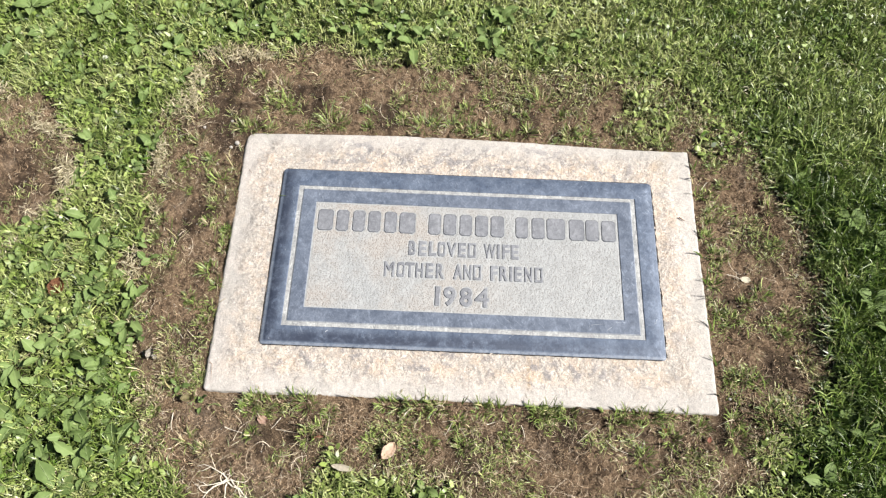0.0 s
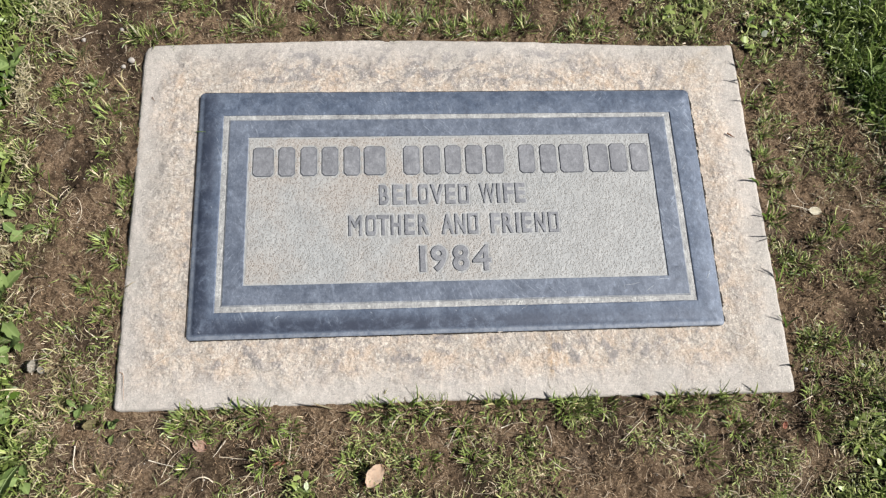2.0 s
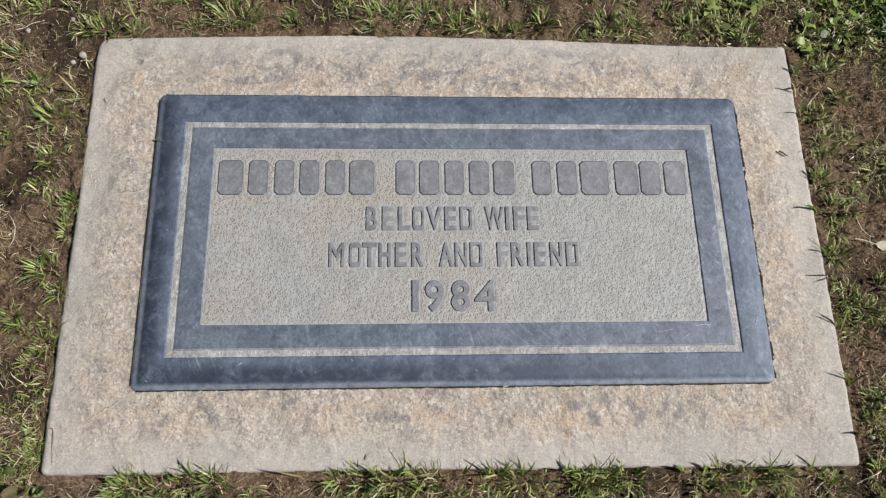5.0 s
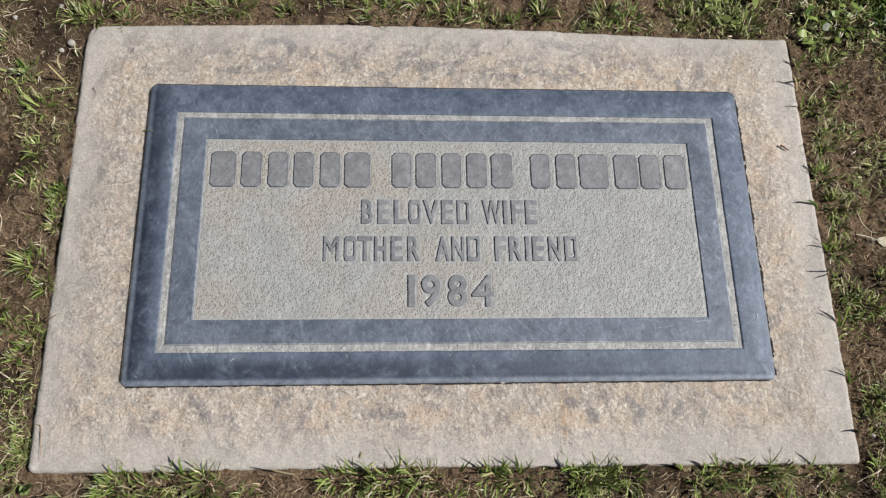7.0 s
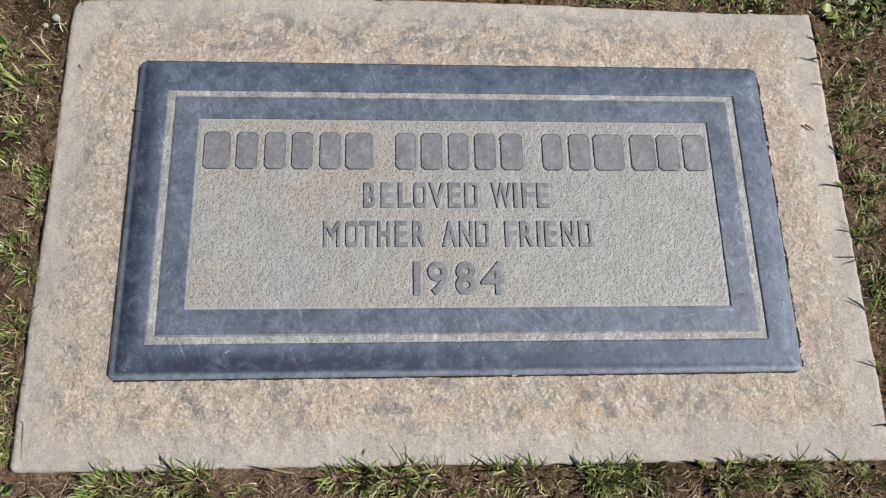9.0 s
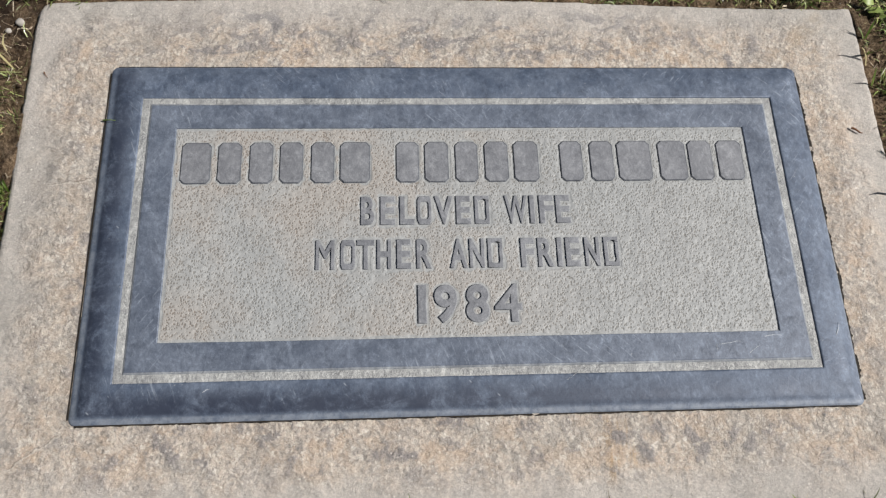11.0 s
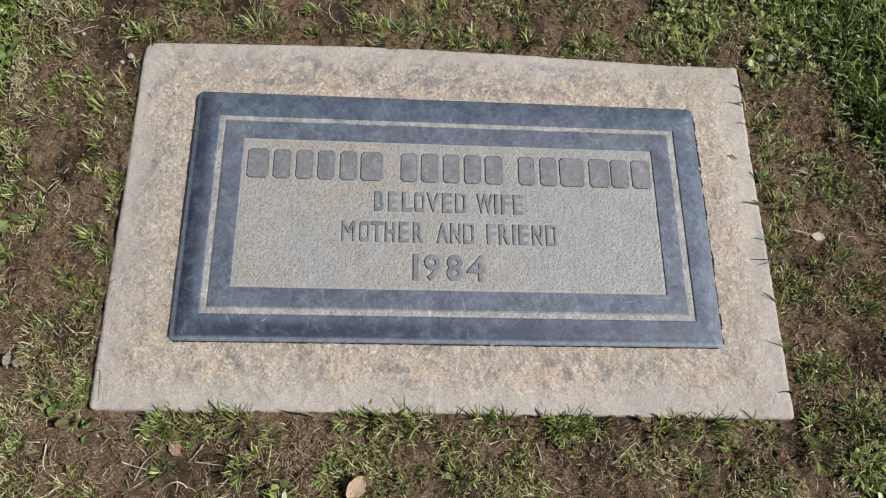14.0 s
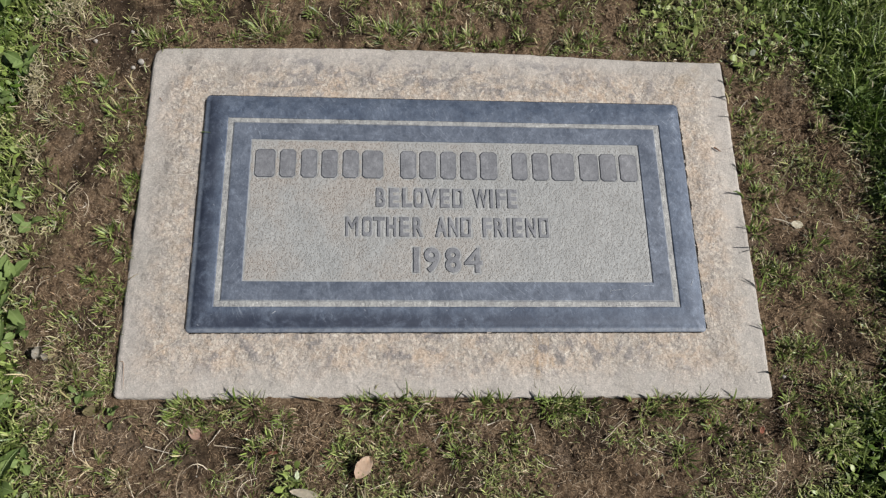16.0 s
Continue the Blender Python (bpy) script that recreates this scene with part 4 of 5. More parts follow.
# ---- broad-leaved weeds ----
def leaf_mesh(length, wide, lobes, seed):
    """A cupped oval leaf on a short stalk, lying along x from its base; wavy where it has lobes."""
    bm = bmesh.new()
    rows = []
    for i in range(7):
        s = i / 6
        half = wide / 2 * (0.14, 0.48, 0.84, 1.0, 0.90, 0.58, 0.08)[i]
        half *= 1 + lobes * math.sin(i * 2.4 + seed)
        z = length * (0.28 * s - 0.36 * s * s)
        rows.append([bm.verts.new((length * s + 0.12 * length, f * half, z + abs(f) * half * 0.35 + 0.0012 * math.sin(seed + 3 * i + 5 * f))) for f in (-1, -0.5, 0, 0.5, 1)])
    for a, b in zip(rows, rows[1:]):
        for i in range(4):
            bm.faces.new((a[i], a[i + 1], b[i + 1], b[i]))
    st = [bm.verts.new(p) for p in ((0, -0.0007, -0.002), (0, 0.0007, -0.002))]
    bm.faces.new((st[0], rows[0][1], rows[0][3], st[1]))
    me = bpy.data.meshes.new("leaf")
    bm.to_mesh(me)
    bm.free()
    me.materials.append(WEED)
    me.shade_smooth()
    return me


LEAVES = [leaf_mesh(0.024, 0.015, 0.10, 1), leaf_mesh(0.021, 0.015, 0.16, 2), leaf_mesh(0.029, 0.014, 0.24, 3), leaf_mesh(0.019, 0.013, 0.10, 4)]


def weed(wx, wy, size, count):
    """A rosette of single leaves."""
    base = new("broadleaf_weed")
    base.matrix_basis = pose(wx, wy, float(soil_height(np.array(wx), np.array(wy))) + rng.uniform(0.001, 0.010), 0, 0, rng.uniform(0, 360))
    tagged(base, "low broad-leaved green weed growing in the turf", "weed", "weeds in the turf")
    for i in range(count):
        ob = new("leaf", LEAVES[int(rng.integers(0, 4))])
        ob.parent = base
        s = size * rng.uniform(0.7, 1.2)
        ob.matrix_basis = pose(rng.normal(0, 0.003), rng.normal(0, 0.003), rng.uniform(0, 0.006), rng.normal(0, 24), -rng.uniform(-5, 48), 360 * i / count + rng.normal(0, 22)) @ Matrix.Diagonal((s, s, s, 1))


# zones: x0, x1, y0, y1, plants, size
for x0, x1, y0, y1, count, size in ((-0.92, -0.50, -0.45, 0.03, 72, 0.88), (-0.66, -0.48, 0.03, 0.30, 16, 0.8), (-0.95, -0.30, 0.33, 0.62, 66, 0.84), (-0.25, -0.02, 0.42, 0.56, 18, 1.0),
                                    (0.02, 0.12, 0.40, 0.52, 7, 0.9), (0.12, 0.80, 0.42, 0.66, 14, 0.7), (0.54, 0.80, -0.42, 0.20, 26, 0.95), (-0.35, 0.05, -0.42, -0.345, 9, 0.7)):
    made, spots = 0, []
    apart = 0.62 * math.sqrt((x1 - x0) * (y1 - y0) / count)
    for _ in range(count * 30):
        wx, wy = rng.uniform(x0, x1), rng.uniform(y0, y1)
        if made == count or any(math.hypot(wx - a, wy - b) < apart for a, b in spots):
            continue
        if cover(np.array([wx]), np.array([wy]))[0] > 0.75 and not on_slab(np.array(wx), np.array(wy), 0.01):
            weed(wx, wy, size * rng.uniform(0.75, 1.2), int(rng.integers(4, 8)))
            spots.append((wx, wy))
            made += 1
for wx, wy, size in ((-0.409, -0.221, 0.6), (-0.372, -0.248, 0.5), (-0.46, -0.285, 0.9), (-0.496, -0.02, 0.9), (-0.51, -0.085, 0.9), (-0.43, 0.163, 0.5), (-0.485, -0.15, 0.8)):
    weed(wx, wy, size, 3)


RIB = litter("pale_leaf_rib", (0.24, 0.31, 0.13), (0.30, 0.37, 0.17))


def rib_mesh(length):
    """A thin raised midrib that follows the leaf's curve."""
    bm = bmesh.new()
    rows = []
    for i in range(7):
        t = i / 6
        w, z = 0.0007 * (1.1 - t), length * (0.28 * t - 0.36 * t * t) + 0.0009
        rows.append([bm.verts.new((length * t + 0.12 * length, f * w, z + (0.0005 if f == 0 else 0))) for f in (-1, 0, 1)])
    for a, b in zip(rows, rows[1:]):
        for i in range(2):
            bm.faces.new((a[i], a[i + 1], b[i + 1], b[i]))
    me = bpy.data.meshes.new("midrib")
    bm.to_mesh(me)
    bm.free()
    me.materials.append(RIB)
    return me


BIG = [(leaf_mesh(0.032, 0.021, 0.07, 5), rib_mesh(0.032)), (leaf_mesh(0.037, 0.020, 0.14, 6), rib_mesh(0.037)), (leaf_mesh(0.028, 0.020, 0.05, 7), rib_mesh(0.028))]
# larger plants: x, y, leaf size, leaves, height of the crown in millimetres
WEEDS_WEST = [(-0.565, -0.070, 1.0, 6, 12), (-0.563, -0.008, 0.9, 5, 10), (-0.505, -0.150, 0.9, 5, 8), (-0.610, -0.167, 0.8, 5, 10), (-0.545, -0.262, 1.1, 6, 10), (-0.480, -0.315, 1.0, 5, 8),
              (-0.549, -0.375, 1.2, 5, 10), (-0.625, -0.281, 0.9, 5, 10), (-0.520, -0.312, 0.9, 4, 12), (-0.655, -0.030, 0.9, 5, 10), (-0.580, -0.120, 0.9, 5, 14), (-0.530, -0.205, 0.9, 5, 10)]
WEEDS_EAST = [(0.618, 0.090, 1.0, 6, 26), (0.650, 0.045, 0.9, 5, 24), (0.622, -0.052, 1.0, 6, 26), (0.640, -0.100, 1.0, 5, 26), (0.528, -0.250, 0.8, 3, 12), (0.505, -0.318, 0.9, 4, 12), (0.572, -0.255, 0.8, 3, 18),
              (0.058, 0.497, 1.1, 6, 14), (0.135, 0.415, 0.8, 4, 8), (-0.806, 0.469, 1.1, 6, 14), (-0.675, 0.463, 1.0, 5, 12), (-0.770, 0.411, 0.9, 5, 10), (-0.720, 0.350, 0.8, 5, 8), (-0.600, 0.400, 0.8, 4, 8), (-0.350, 0.470, 0.8, 5, 8)]
for wx, wy, size, count, high in WEEDS_WEST + WEEDS_EAST:
    base = new("plantain_weed")
    base.matrix_basis = pose(wx, wy, float(soil_height(np.array(wx), np.array(wy))) + high / 1000, 0, 0, rng.uniform(0, 360))
    tagged(base, "large broad-leaved weed with pale midribs growing in the lawn", "weed", "large weeds in the lawn")
    for i in range(count):
        blade, rib = BIG[int(rng.integers(0, 3))]
        ob, vein = new("leaf", blade), new("midrib", rib)
        ob.parent, vein.parent = base, ob
        tagged(vein, "pale raised midrib")
        k = size * rng.uniform(0.62, 1.0)
        ob.matrix_basis = pose(0, 0, rng.uniform(-0.002, 0.004), rng.normal(0, 16), -rng.uniform(-8, 30), 360 * i / count + rng.normal(0, 20)) @ Matrix.Diagonal((k, k, k, 1))


# small leaves mixed through the turf
x, y = rng.uniform(-0.98, 0.92, 48000), rng.uniform(-0.48, 0.72, 48000)
leafy_here = 0.25 + 0.6 * smooth01(-x, 0.35, 0.55) + 0.35 * smooth01(x, 0.45, 0.6) * (y < 0.25)
keep = (cover(x, y) > 0.6) & ~on_slab(x, y, 0.004) & (rng.random(len(x)) < leafy_here * smooth01(field(x, y, 0.05, 23), 0.25, 0.6))
x, y = x[keep], y[keep]
n = len(x)
ob = blades(x, y, soil_height(x, y) + rng.uniform(0.003, 0.012, n), rng.uniform(0, 6.283, n), rng.uniform(0.007, 0.015, n), rng.uniform(0.0035, 0.008, n), rng.normal(0.3, 0.3, n), rng.uniform(0, 0.9, n),
            np.clip(lushness(x, y) + rng.normal(0.06, 0.10, n), 0.48, 1), "clover_leaves")
tagged(ob, "small rounded clover-like leaves mixed through the lawn", "clover", kind="stuff")


# ---- litter on the soil ----
def strewn(count, name, label, category, length, width, material, rim):
    """Dry strips lying loose on the soil, in drifts or along the rim of the turf."""
    x, y = rng.uniform(-0.85, 0.62, count), rng.uniform(-0.42, 0.45, count)
    c = cover(x, y)
    drift = smooth01(field(x, y, 0.045, 17), 0.45, 0.8) * (c < 0.5)
    d = np.minimum(outside(x, y, BARE), outside(x, y, BARE_2)) + (field(x, y, 0.05, 38) - 0.5) * 0.05
    most = 0.07 + 0.7 * smooth01(-x, 0.25, 0.42) * smooth01(y, -0.2, 0.1) + 0.3 * smooth01(-x, 0.0, 0.3) * smooth01(y, 0.3, 0.36)
    edge = most * np.exp(-((d - 0.004) / 0.012) ** 2) * smooth01(field(x, y, 0.05, 18), 0.35, 0.7)
    keep = ~on_slab(x, y, 0.004) & (rng.random(count) < (edge if rim else 0.15 + drift * 0.85))
    x, y = x[keep], y[keep]
    n = len(x)
    ob = blades(x, y, soil_height(x, y) + 0.0015 + (rng.uniform(0, 0.012, n) if rim else 0), rng.uniform(0, 6.283, n), length * rng.uniform(0.4, 1.5, n), width * rng.uniform(0.5, 1.5, n), rng.normal(0.15, 0.2, n), rng.normal(0, 0.5, n), np.zeros(n), name)
    ob.data.materials[0] = material
    tagged(ob, label, category, kind="stuff")


x, y = rng.uniform(-0.85, 0.62, 15000), rng.uniform(-0.42, 0.42, 15000)
want = 0.25 + 0.55 * np.maximum(smooth01(-y, 0.05, 0.2), smooth01(x, 0.33, 0.40))
keep = (cover(x, y) < 0.8) & (rng.random(len(x)) < want * smooth01(0.6 * field(x, y, 0.05, 29) + 0.4 * field(x, y, 0.018, 34), 0.40, 0.62))
x, y = np.repeat(x[keep], 22), np.repeat(y[keep], 22)
lie = np.repeat(rng.uniform(0, 6.283, keep.sum()), 22)
n = len(x)
x, y, lie = x + rng.normal(0, 0.007, n), y + rng.normal(0, 0.007, n), lie + rng.normal(0, 0.7, n)
keep = ~on_slab(x, y, 0.003)
x, y, lie = x[keep], y[keep], lie[keep]
n = len(x)
ob = blades(x, y, soil_height(x, y) - 0.0005, lie, rng.uniform(0.003, 0.010, n), rng.uniform(0.0003, 0.0008, n), rng.normal(0.7, 0.45, n), rng.normal(0.3, 0.4, n), np.zeros(n), "dead_thatch")
ob.data.materials[0] = THATCH
tagged(ob, "brown matted shreds of dead roots and stems on soil", "thatch", kind="stuff")

# short worn grass matted over parts of the soil
x, y = rng.uniform(-0.85, 0.62, 9000), rng.uniform(-0.42, 0.42, 9000)
want = 0.18 + 0.30 * smooth01(-y, 0.10, 0.25) + 0.25 * smooth01(x, 0.36, 0.42) + 0.12 * smooth01(-x, 0.42, 0.48)
keep = (cover(x, y) < 0.85) & (rng.random(len(x)) < want * smooth01(field(x, y, 0.035, 31), 0.54, 0.64))
x, y = np.repeat(x[keep], 24), np.repeat(y[keep], 24)
shade = np.repeat(rng.normal(0.42, 0.16, keep.sum()), 24)
n = len(x)
x, y = x + rng.normal(0, 0.006, n), y + rng.normal(0, 0.006, n)
keep = ~on_slab(x, y, 0.002)
x, y, shade = x[keep], y[keep], shade[keep]
n = len(x)
ob = blades(x, y, soil_height(x, y) - 0.0005, rng.uniform(0, 6.283, n), rng.uniform(0.005, 0.016, n), rng.uniform(0.0006, 0.0012, n), rng.normal(0.8, 0.4, n), rng.uniform(0.1, 1.2, n), np.clip(shade + rng.normal(0, 0.16, n), 0, 0.9), "matted_grass")
tagged(ob, "short worn olive grass matted over bare soil", "grass", kind="stuff")
strewn(9000, "dry_straw", "bleached bits of dead grass strewn on soil", "straw", 0.010, 0.0006, STRAW, False)
strewn(330000, "dead_turf", "dry yellowed dead turf at the rim of the lawn", "straw", 0.013, 0.0009, YELLOWED, True)


def fibres(count, name, label, length, width, curl, arch, material):
    """Long wiry strands that curl over the soil, thickest in drifts."""
    x, y = rng.uniform(-0.85, 0.64, count), rng.uniform(-0.44, 0.44, count)
    drift = 0.10 + 0.22 * smooth01(-y, 0.15, 0.22) + 0.68 * smooth01(0.6 * field(x, y, 0.06, 41) + 0.4 * field(x, y, 0.02, 42), 0.42, 0.66)
    south = 0.45 + 0.55 * np.maximum(smooth01(-y, 0.12, 0.22), smooth01(-x, 0.36, 0.42))
    drift = drift + 0.6 * np.exp(-((x + 0.43) / 0.04) ** 2 - ((y + 0.20) / 0.06) ** 2)
    keep = (cover(x, y) < 0.7) & (rng.random(count) < drift * south * (1 - 0.75 * damp(x, y) * (y > 0)))
    x, y = x[keep], y[keep]
    n = len(x)
    long, a, bend = length * rng.uniform(0.4, 1.5, n), rng.uniform(0, 6.283, n), rng.normal(0, curl, n)
    wide, high = width * rng.uniform(0.6, 1.5, n), arch * rng.random(n) ** 2
    rows, clear = [], np.ones(n, bool)
    for i in range(7):
        clear &= ~on_slab(x, y, 0.002)
        z = soil_height(x, y) + 0.0008 + high * math.sin(math.pi * i / 6)
        half = (wide * (1 - 0.1 * i) / 2)[:, None] * np.stack([-np.sin(a), np.cos(a), np.full(n, 0.3)], -1)
        c = np.stack([x, y, z], -1)
        rows += [c - half, c + half]
        a = a + bend + rng.normal(0, curl * 0.6, n)
        x, y = x + long / 6 * np.cos(a), y + long / 6 * np.sin(a)
    v = np.stack(rows, 1)[clear].reshape(-1, 3)
    b = (np.arange(clear.sum()) * 14)[:, None]
    faces = np.concatenate([b + np.array([[i, i + 1, i + 3, i + 2]]) for i in range(0, 12, 2)])
    tagged(raw_mesh(name, v, [faces], material), label, "dead roots", kind="stuff")


fibres(52000, "root_fibres", "fine pale curling root fibres matted on bare soil", 0.012, 0.00036, 0.24, 0.006, FIBRE)
fibres(4200, "dead_stems", "bleached wiry dead stems lying on bare soil", 0.026, 0.0008, 0.16, 0.009, STRAW)


def lumps(count, lo, hi, name, label, category, material):
    """Small irregular lumps on the bare soil."""
    x, y = rng.uniform(-0.85, 0.62, count), rng.uniform(-0.42, 0.42, count)
    keep = ~on_slab(x, y, 0.003) & (cover(x, y) < 0.6)
    x, y = x[keep], y[keep]
    n = len(x)
    r = lo + (hi - lo) * rng.random(n) ** 3
    octa = np.array([(1, 0, 0), (0, 1, 0), (-1, 0, 0), (0, -1, 0), (0, 0, 0.8), (0, 0, -0.8)])
    v = octa[None] * r[:, None, None] * rng.uniform(0.6, 1.2, (n, 6, 3))
    a = rng.uniform(0, 6.283, n)[:, None]
    vx, vy = v[..., 0] * np.cos(a) - v[..., 1] * np.sin(a), v[..., 0] * np.sin(a) + v[..., 1] * np.cos(a)
    vt = np.stack([vx + x[:, None], vy + y[:, None], v[..., 2] + (soil_height(x, y) + r * 0.1)[:, None]], -1).reshape(-1, 3)
    b = (np.arange(n) * 6)[:, None]
    tris = [b + np.array([t]) for t in ((0, 1, 4), (1, 2, 4), (2, 3, 4), (3, 0, 4), (1, 0, 5), (2, 1, 5), (3, 2, 5), (0, 3, 5))]
    tagged(raw_mesh(name, vt, tris, material), label, category, kind="stuff")


lumps(30000, 0.0005, 0.0030, "soil_crumbs", "loose dark crumbs of dry soil", "soil", CRUMB)
lumps(3600, 0.0004, 0.0014, "pale_grit", "scattered pale grains of grit", "grit", PEBBLE)


def dead_leaf(name, x, y, length, wide, turn, curl, material, label, lift=0.004, stalk=0.0):
    """A fallen leaf that curls along its midrib."""
    bm = bmesh.new()
    rows = []
    for i in range(9):
        s = i / 8
        half = wide / 2 * max(0.04, math.sin(math.pi * s) ** 0.6) * (1 + 0.06 * math.sin(i * 2.1))
        rows.append([bm.verts.new((length * (s - 0.5), f * half, lift + curl * (abs(f) ** 2 * wide + 0.25 * length * (s - 0.5) ** 2) + 0.0004 * math.sin(5 * s + 4 * f))) for f in (-1, -0.6, -0.2, 0.2, 0.6, 1)])
    for a, b in zip(rows, rows[1:]):
        for i in range(5):
            bm.faces.new((a[i], a[i + 1], b[i + 1], b[i]))
    bmesh.ops.solidify(bm, geom=bm.faces[:], thickness=0.0004)
    ob = part(name, bm, material, None, label, True)
    ob.matrix_basis = pose(x, y, float(soil_height(np.array(x), np.array(y))), 6, -5, turn)
    tagged(ob, category="leaf")
    if stalk:
        bm = bmesh.new()
        pts = [(-length / 2 - stalk * s, 0.002 * math.sin(2 * s), lift + 0.0005 + 0.002 * s) for s in (-0.05, 0.3, 0.6, 1)]
        a = [[bm.verts.new((px_, py_ + dy_, pz_ + dz_)) for dy_, dz_ in ((-0.0005, 0), (0.0005, 0), (0, 0.0007))] for px_, py_, pz_ in pts]
        for p, q in zip(a, a[1:]):
            for i in range(3):
                bm.faces.new((p[i], p[(i + 1) % 3], q[(i + 1) % 3], q[i]))
        part("stalk", bm, material, ob, "thin dry stalk")
    return ob


dead_leaf("fallen_leaf", 0.443, -0.012, 0.0155, 0.0105, -12, 0.05, CREAM, "small pale yellow fallen leaf on bare soil", 0.005, 0.022)
dead_leaf("fallen_leaf", -0.101, -0.301, 0.028, 0.017, 55, 0.12, TAN, "curled tan dead leaf on the soil", 0.010)
dead_leaf("fallen_leaf", -0.283, -0.264, 0.017, 0.012, -25, 0.22, PINK, "small crumpled pinkish dead leaf with a stalk", 0.006, 0.02)
dead_leaf("fallen_leaf", -0.394, -0.238, 0.019, 0.011, 10, 0.5, OLIVE, "dull olive-tan dead leaf under a weed", 0.006)
dead_leaf("fallen_leaf", -0.623, -0.077, 0.030, 0.024, 80, 0.3, RUST, "rust-brown dead leaf lying in the weeds", 0.012)
dead_leaf("fallen_leaf", -0.161, -0.327, 0.032, 0.009, -10, 0.15, ROOT, "pale strip of dead leaf in the grass", 0.018)


PALE = litter("pale_dead_leaf", (0.42, 0.39, 0.33), (0.54, 0.50, 0.43))
dead_leaf("leaf_scrap", -0.462, -0.174, 0.015, 0.011, 65, 0.6, PALE, "pale grey crumpled scrap of dead leaf in soil", 0.005)
dead_leaf("leaf_scrap", -0.455, -0.180, 0.010, 0.006, 140, 0.5, PALE, "small pale grey scrap of dead leaf in soil", 0.006)
SCRAP = litter("reddish_scrap", (0.42, 0.19, 0.13), (0.50, 0.26, 0.18))
dead_leaf("leaf_scrap", 0.292, -0.2565, 0.010, 0.006, 20, 0.3, SCRAP, "small reddish scrap of dead leaf on soil", 0.006)
dead_leaf("leaf_scrap", 0.356, -0.266, 0.009, 0.006, 70, 0.3, SCRAP, "small reddish scrap of dead leaf on soil", 0.006)
dead_leaf("leaf_scrap", -0.20, -0.285, 0.015, 0.004, 10, 0.2, SCRAP, "thin pinkish strip of dead leaf on soil", 0.007)


def pebble(x, y, size):
    """A small rounded, lopsided stone half sunk in the soil."""
    bm = bmesh.new()
    bmesh.ops.create_icosphere(bm, subdivisions=2, radius=size)
    for v in bm.verts:
        v.co *= 1 + 0.28 * noise.noise(v.co * (1.1 / size) + Vector((x * 90, y * 90, 0)))
        v.co.z *= 0.65
    ob = part("pebble", bm, PEBBLE, None, "small pale grey pebble half sunk in soil", True)
    ob.location = (x, y, float(soil_height(np.array(x), np.array(y))) + size * 0.2)
    tagged(ob, category="stone", group="pebbles in the soil")


for x, y, size in ((-0.393, 0.205, 0.0042), (-0.402, 0.196, 0.0028), (-0.407, 0.247, 0.0026), (-0.452, 0.232, 0.0030), (0.395, -0.205, 0.0028)):
    pebble(x, y, size)


def twig(points, width):
    """A bent strand through the points, three-sided and tapering."""
    bm = bmesh.new()
    rings = []
    for i, (x, y, z) in enumerate(points):
        r = width * (1 - 0.7 * i / (len(points) - 1))
        x1, y1, _ = points[min(i + 1, len(points) - 1)]
        x0, y0, _ = points[max(i - 1, 0)]
        d = math.hypot(x1 - x0, y1 - y0) or 1
        ax, ay = -(y1 - y0) / d, (x1 - x0) / d
        rings.append([bm.verts.new((x + ax * r * a, y + ay * r * a, z + r * b)) for a, b in ((-1, -0.5), (1, -0.5), (0.6, 0.8), (-0.6, 0.8))])
    for a, b in zip(rings, rings[1:]):
        for i in range(4):
            bm.faces.new((a[i], a[(i + 1) % 4], b[(i + 1) % 4], b[i]))
    return bm


clump = tagged(new("dead_root_clump"), "bleached forked clump of dead grass roots on soil", "dead plant")
clump.location = (-0.32, -0.352, -0.004)


def root_strand(a, length, width, x=0.0, y=0.0, z=0.003, forks=1):
    """A wandering root that may fork once on its way."""
    pts = []
    for i in range(6):
        pts.append((x, y, z + rng.uniform(-0.0008, 0.0012) + 0.002 * math.sin(i * 0.6)))
        a += rng.normal(0, 0.38)
        x, y = x + length / 5 * math.cos(a), y + length / 5 * math.sin(a)
        if forks and i == 2:
            root_strand(a + rng.choice((-0.9, 0.9)), length * rng.uniform(0.35, 0.6), width * 0.6, x, y, z, 0)
    part("root", twig(pts, width), ROOT, clump)


for a, length, width in ((2.2, 0.050, 0.0009), (1.5, 0.026, 0.0008), (0.05, 0.048, 0.0012), (0.35, 0.032, 0.0009), (-0.75, 0.045, 0.0010), (-2.3, 0.050, 0.0012), (3.5, 0.040, 0.0008), (-1.5, 0.030, 0.0009), (0.7, 0.020, 0.0006)):
    root_strand(a, length, width, rng.normal(0, 0.004), rng.normal(0, 0.003))

# single dry stems lying on the soil
STEMS = [((0.208, -0.274), (0.217, -0.287), (0.239, -0.291)), ((-0.012, -0.257), (-0.017, -0.266), (-0.022, -0.276)), ((-0.414, -0.259), (-0.414, -0.283), (-0.406, -0.288)), ((-0.433, -0.131), (-0.426, -0.138), (-0.419, -0.148)),
         ((-0.258, -0.26), (-0.265, -0.269), (-0.271, -0.277)), ((-0.393, 0.157), (-0.392, 0.149), (-0.394, 0.143)), ((-0.398, 0.118), (-0.396, 0.108), (-0.395, 0.1)), ((0.39, 0.149), (0.396, 0.158), (0.403, 0.164)),
         ((-0.439, 0.002), (-0.434, 0.007), (-0.438, 0.009)), ((0.087, -0.257), (0.093, -0.276), (0.09, -0.281)), ((0.037, -0.258), (0.046, -0.255), (0.053, -0.252)), ((-0.336, -0.277), (-0.319, -0.283), (-0.296, -0.287))]
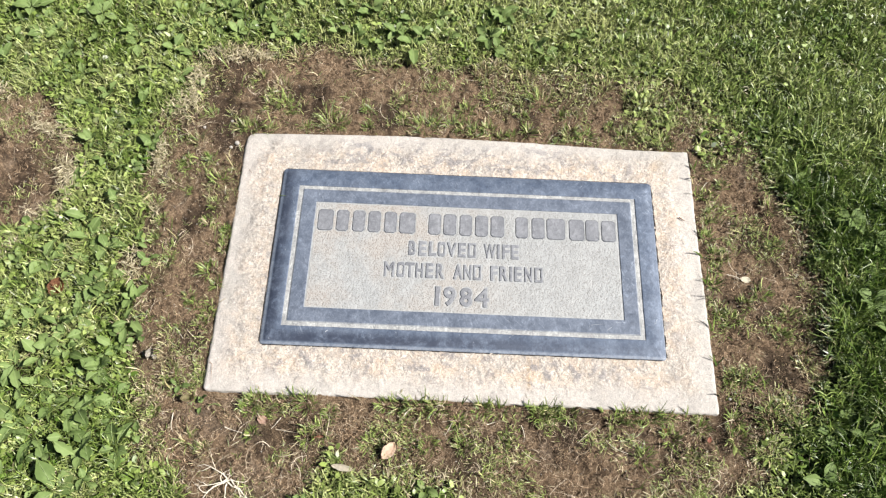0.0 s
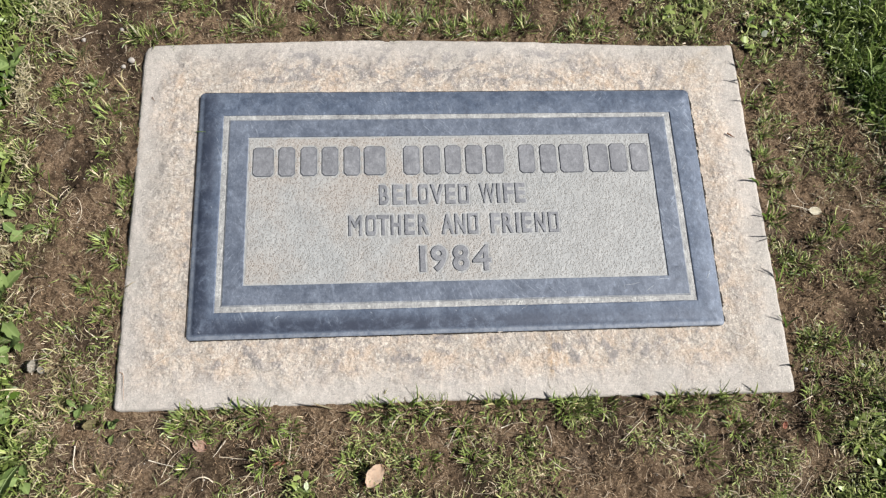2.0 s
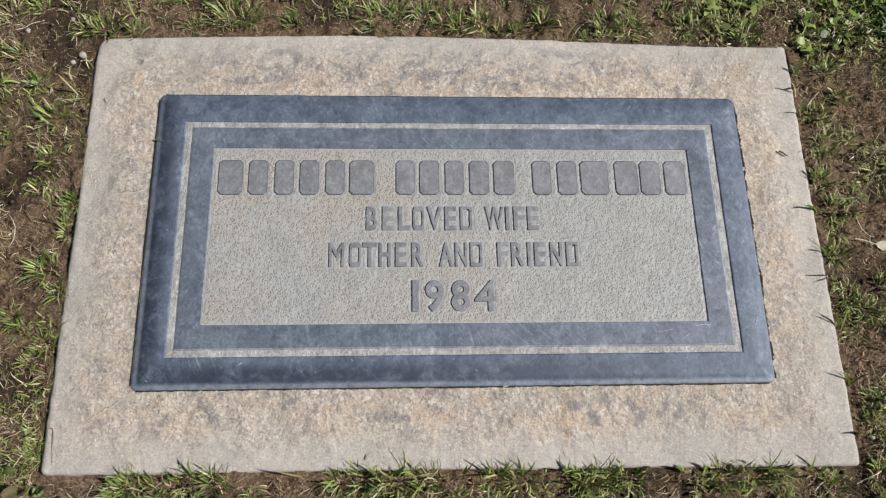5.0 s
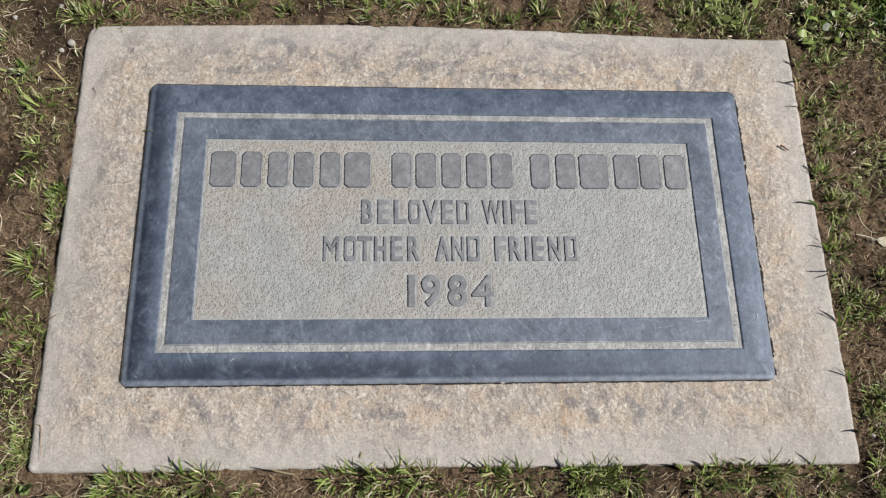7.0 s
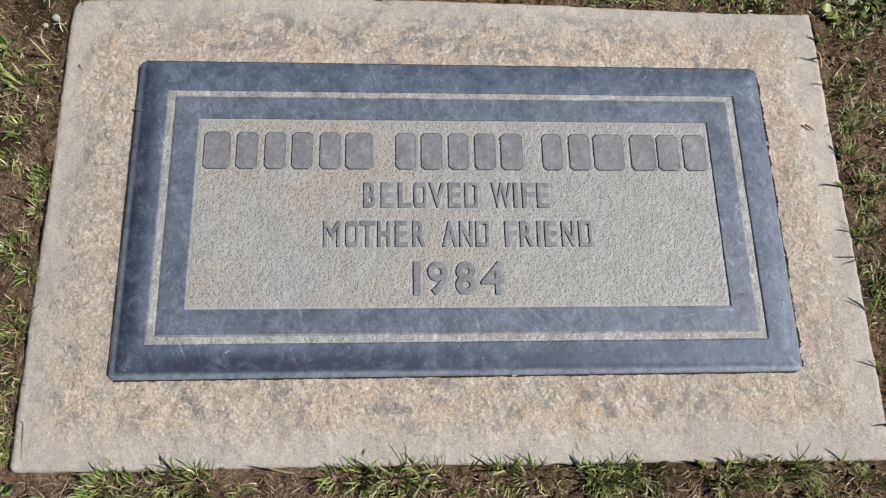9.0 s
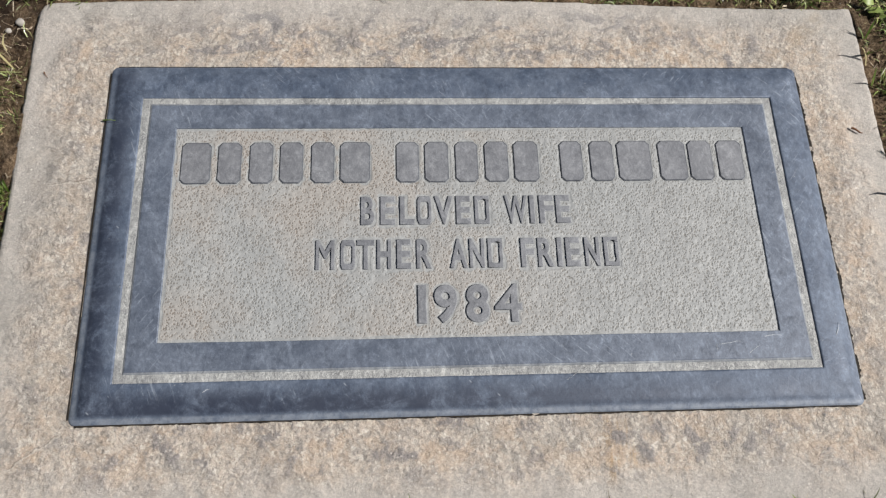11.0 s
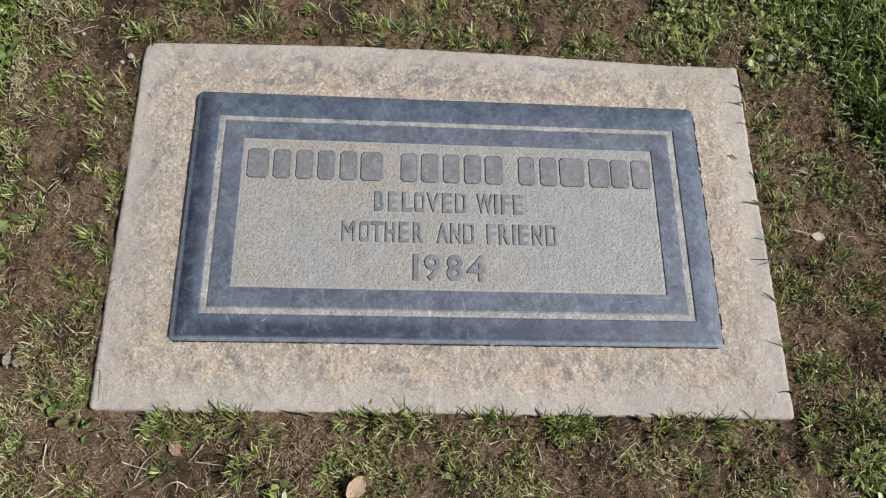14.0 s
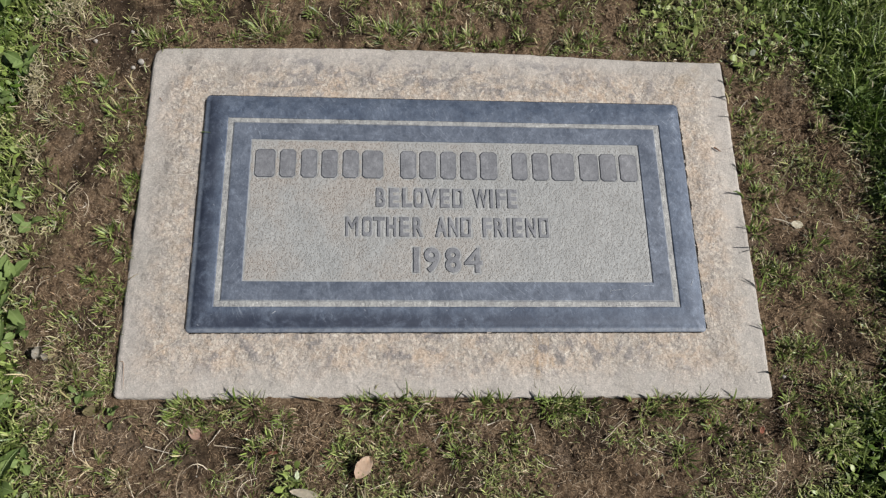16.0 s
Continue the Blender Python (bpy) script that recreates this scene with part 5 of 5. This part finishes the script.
for (ax_, ay_), (bx_, by_), (cx_, cy_) in STEMS:
    pts = []
    for s in (0, 0.2, 0.4, 0.6, 0.8, 1):
        x, y = (1 - s) ** 2 * ax_ + 2 * s * (1 - s) * bx_ + s * s * cx_, (1 - s) ** 2 * ay_ + 2 * s * (1 - s) * by_ + s * s * cy_
        pts.append((x, y, float(soil_height(np.array(x), np.array(y))) + 0.0025))
    tagged(part("straw_stem", twig(pts, 0.0006), ROOT), "bleached dry grass stem lying on the soil", "straw", "dry stems on the soil")

needle = part("pine_needle", twig([(-0.3725, -0.1845, 0.0004), (-0.3690, -0.1852, 0.0008), (-0.3675, -0.189, 0.0010), (-0.3670, -0.198, 0.0010), (-0.366, -0.206, 0.0010), (-0.3655, -0.215, 0.0006)], 0.00045), NEEDLE)
tagged(needle, "thin tan pine needle lying on the concrete", "pine needle")
sprig = part("grass_clipping", twig([(-0.3065, 0.1012, 0.0016), (-0.303, 0.1005, 0.0034), (-0.299, 0.0995, 0.0052), (-0.295, 0.099, 0.0050)], 0.0008), WEED)
tagged(sprig, "short green grass clipping on the plaque's rim", "grass clipping")
sliver = part("dry_sliver", twig([(-0.362, 0.149, 0.0004), (-0.3605, 0.1465, 0.0008), (-0.358, 0.143, 0.0004)], 0.0005), RUST)
tagged(sliver, "tiny dark dry sliver lying on the concrete", "plant debris")
speck = part("bud_scale", twig([(0.346, 0.092, 0.001), (0.349, 0.090, 0.0016), (0.353, 0.087, 0.001), (0.355, 0.0865, 0.001)], 0.0011), RUST)
tagged(speck, "tiny brown bud scale lying on the concrete", "plant debris")

# deeper scratches in the bronze, bright where the metal shows
for pts in (((0.217, -0.1095), (0.222, -0.1058), (0.227, -0.1030)), ((0.193, -0.1022), (0.202, -0.1012), (0.207, -0.1000), (0.212, -0.1002)), ((0.1915, -0.1015), (0.1905, -0.1045), (0.1920, -0.1075)),
            ((0.2905, -0.0965), (0.2930, -0.0915), (0.2950, -0.0860)), ((-0.2075, -0.1305), (-0.2050, -0.1285), (-0.2025, -0.1280)), ((0.231, -0.0965), (0.238, -0.0955), (0.247, -0.0960)),
            ((0.0735, -0.1245), (0.0765, -0.1225), (0.0790, -0.1215)), ((0.0690, -0.1275), (0.0705, -0.1262), (0.0725, -0.1255))):
    part("scratch", twig([(x, y, 0.00365 + 0.0002 * (0 < i < len(pts) - 1)) for i, (x, y) in enumerate(pts)], 0.00027), SCORE, plaque, "bright scratch in the bronze")
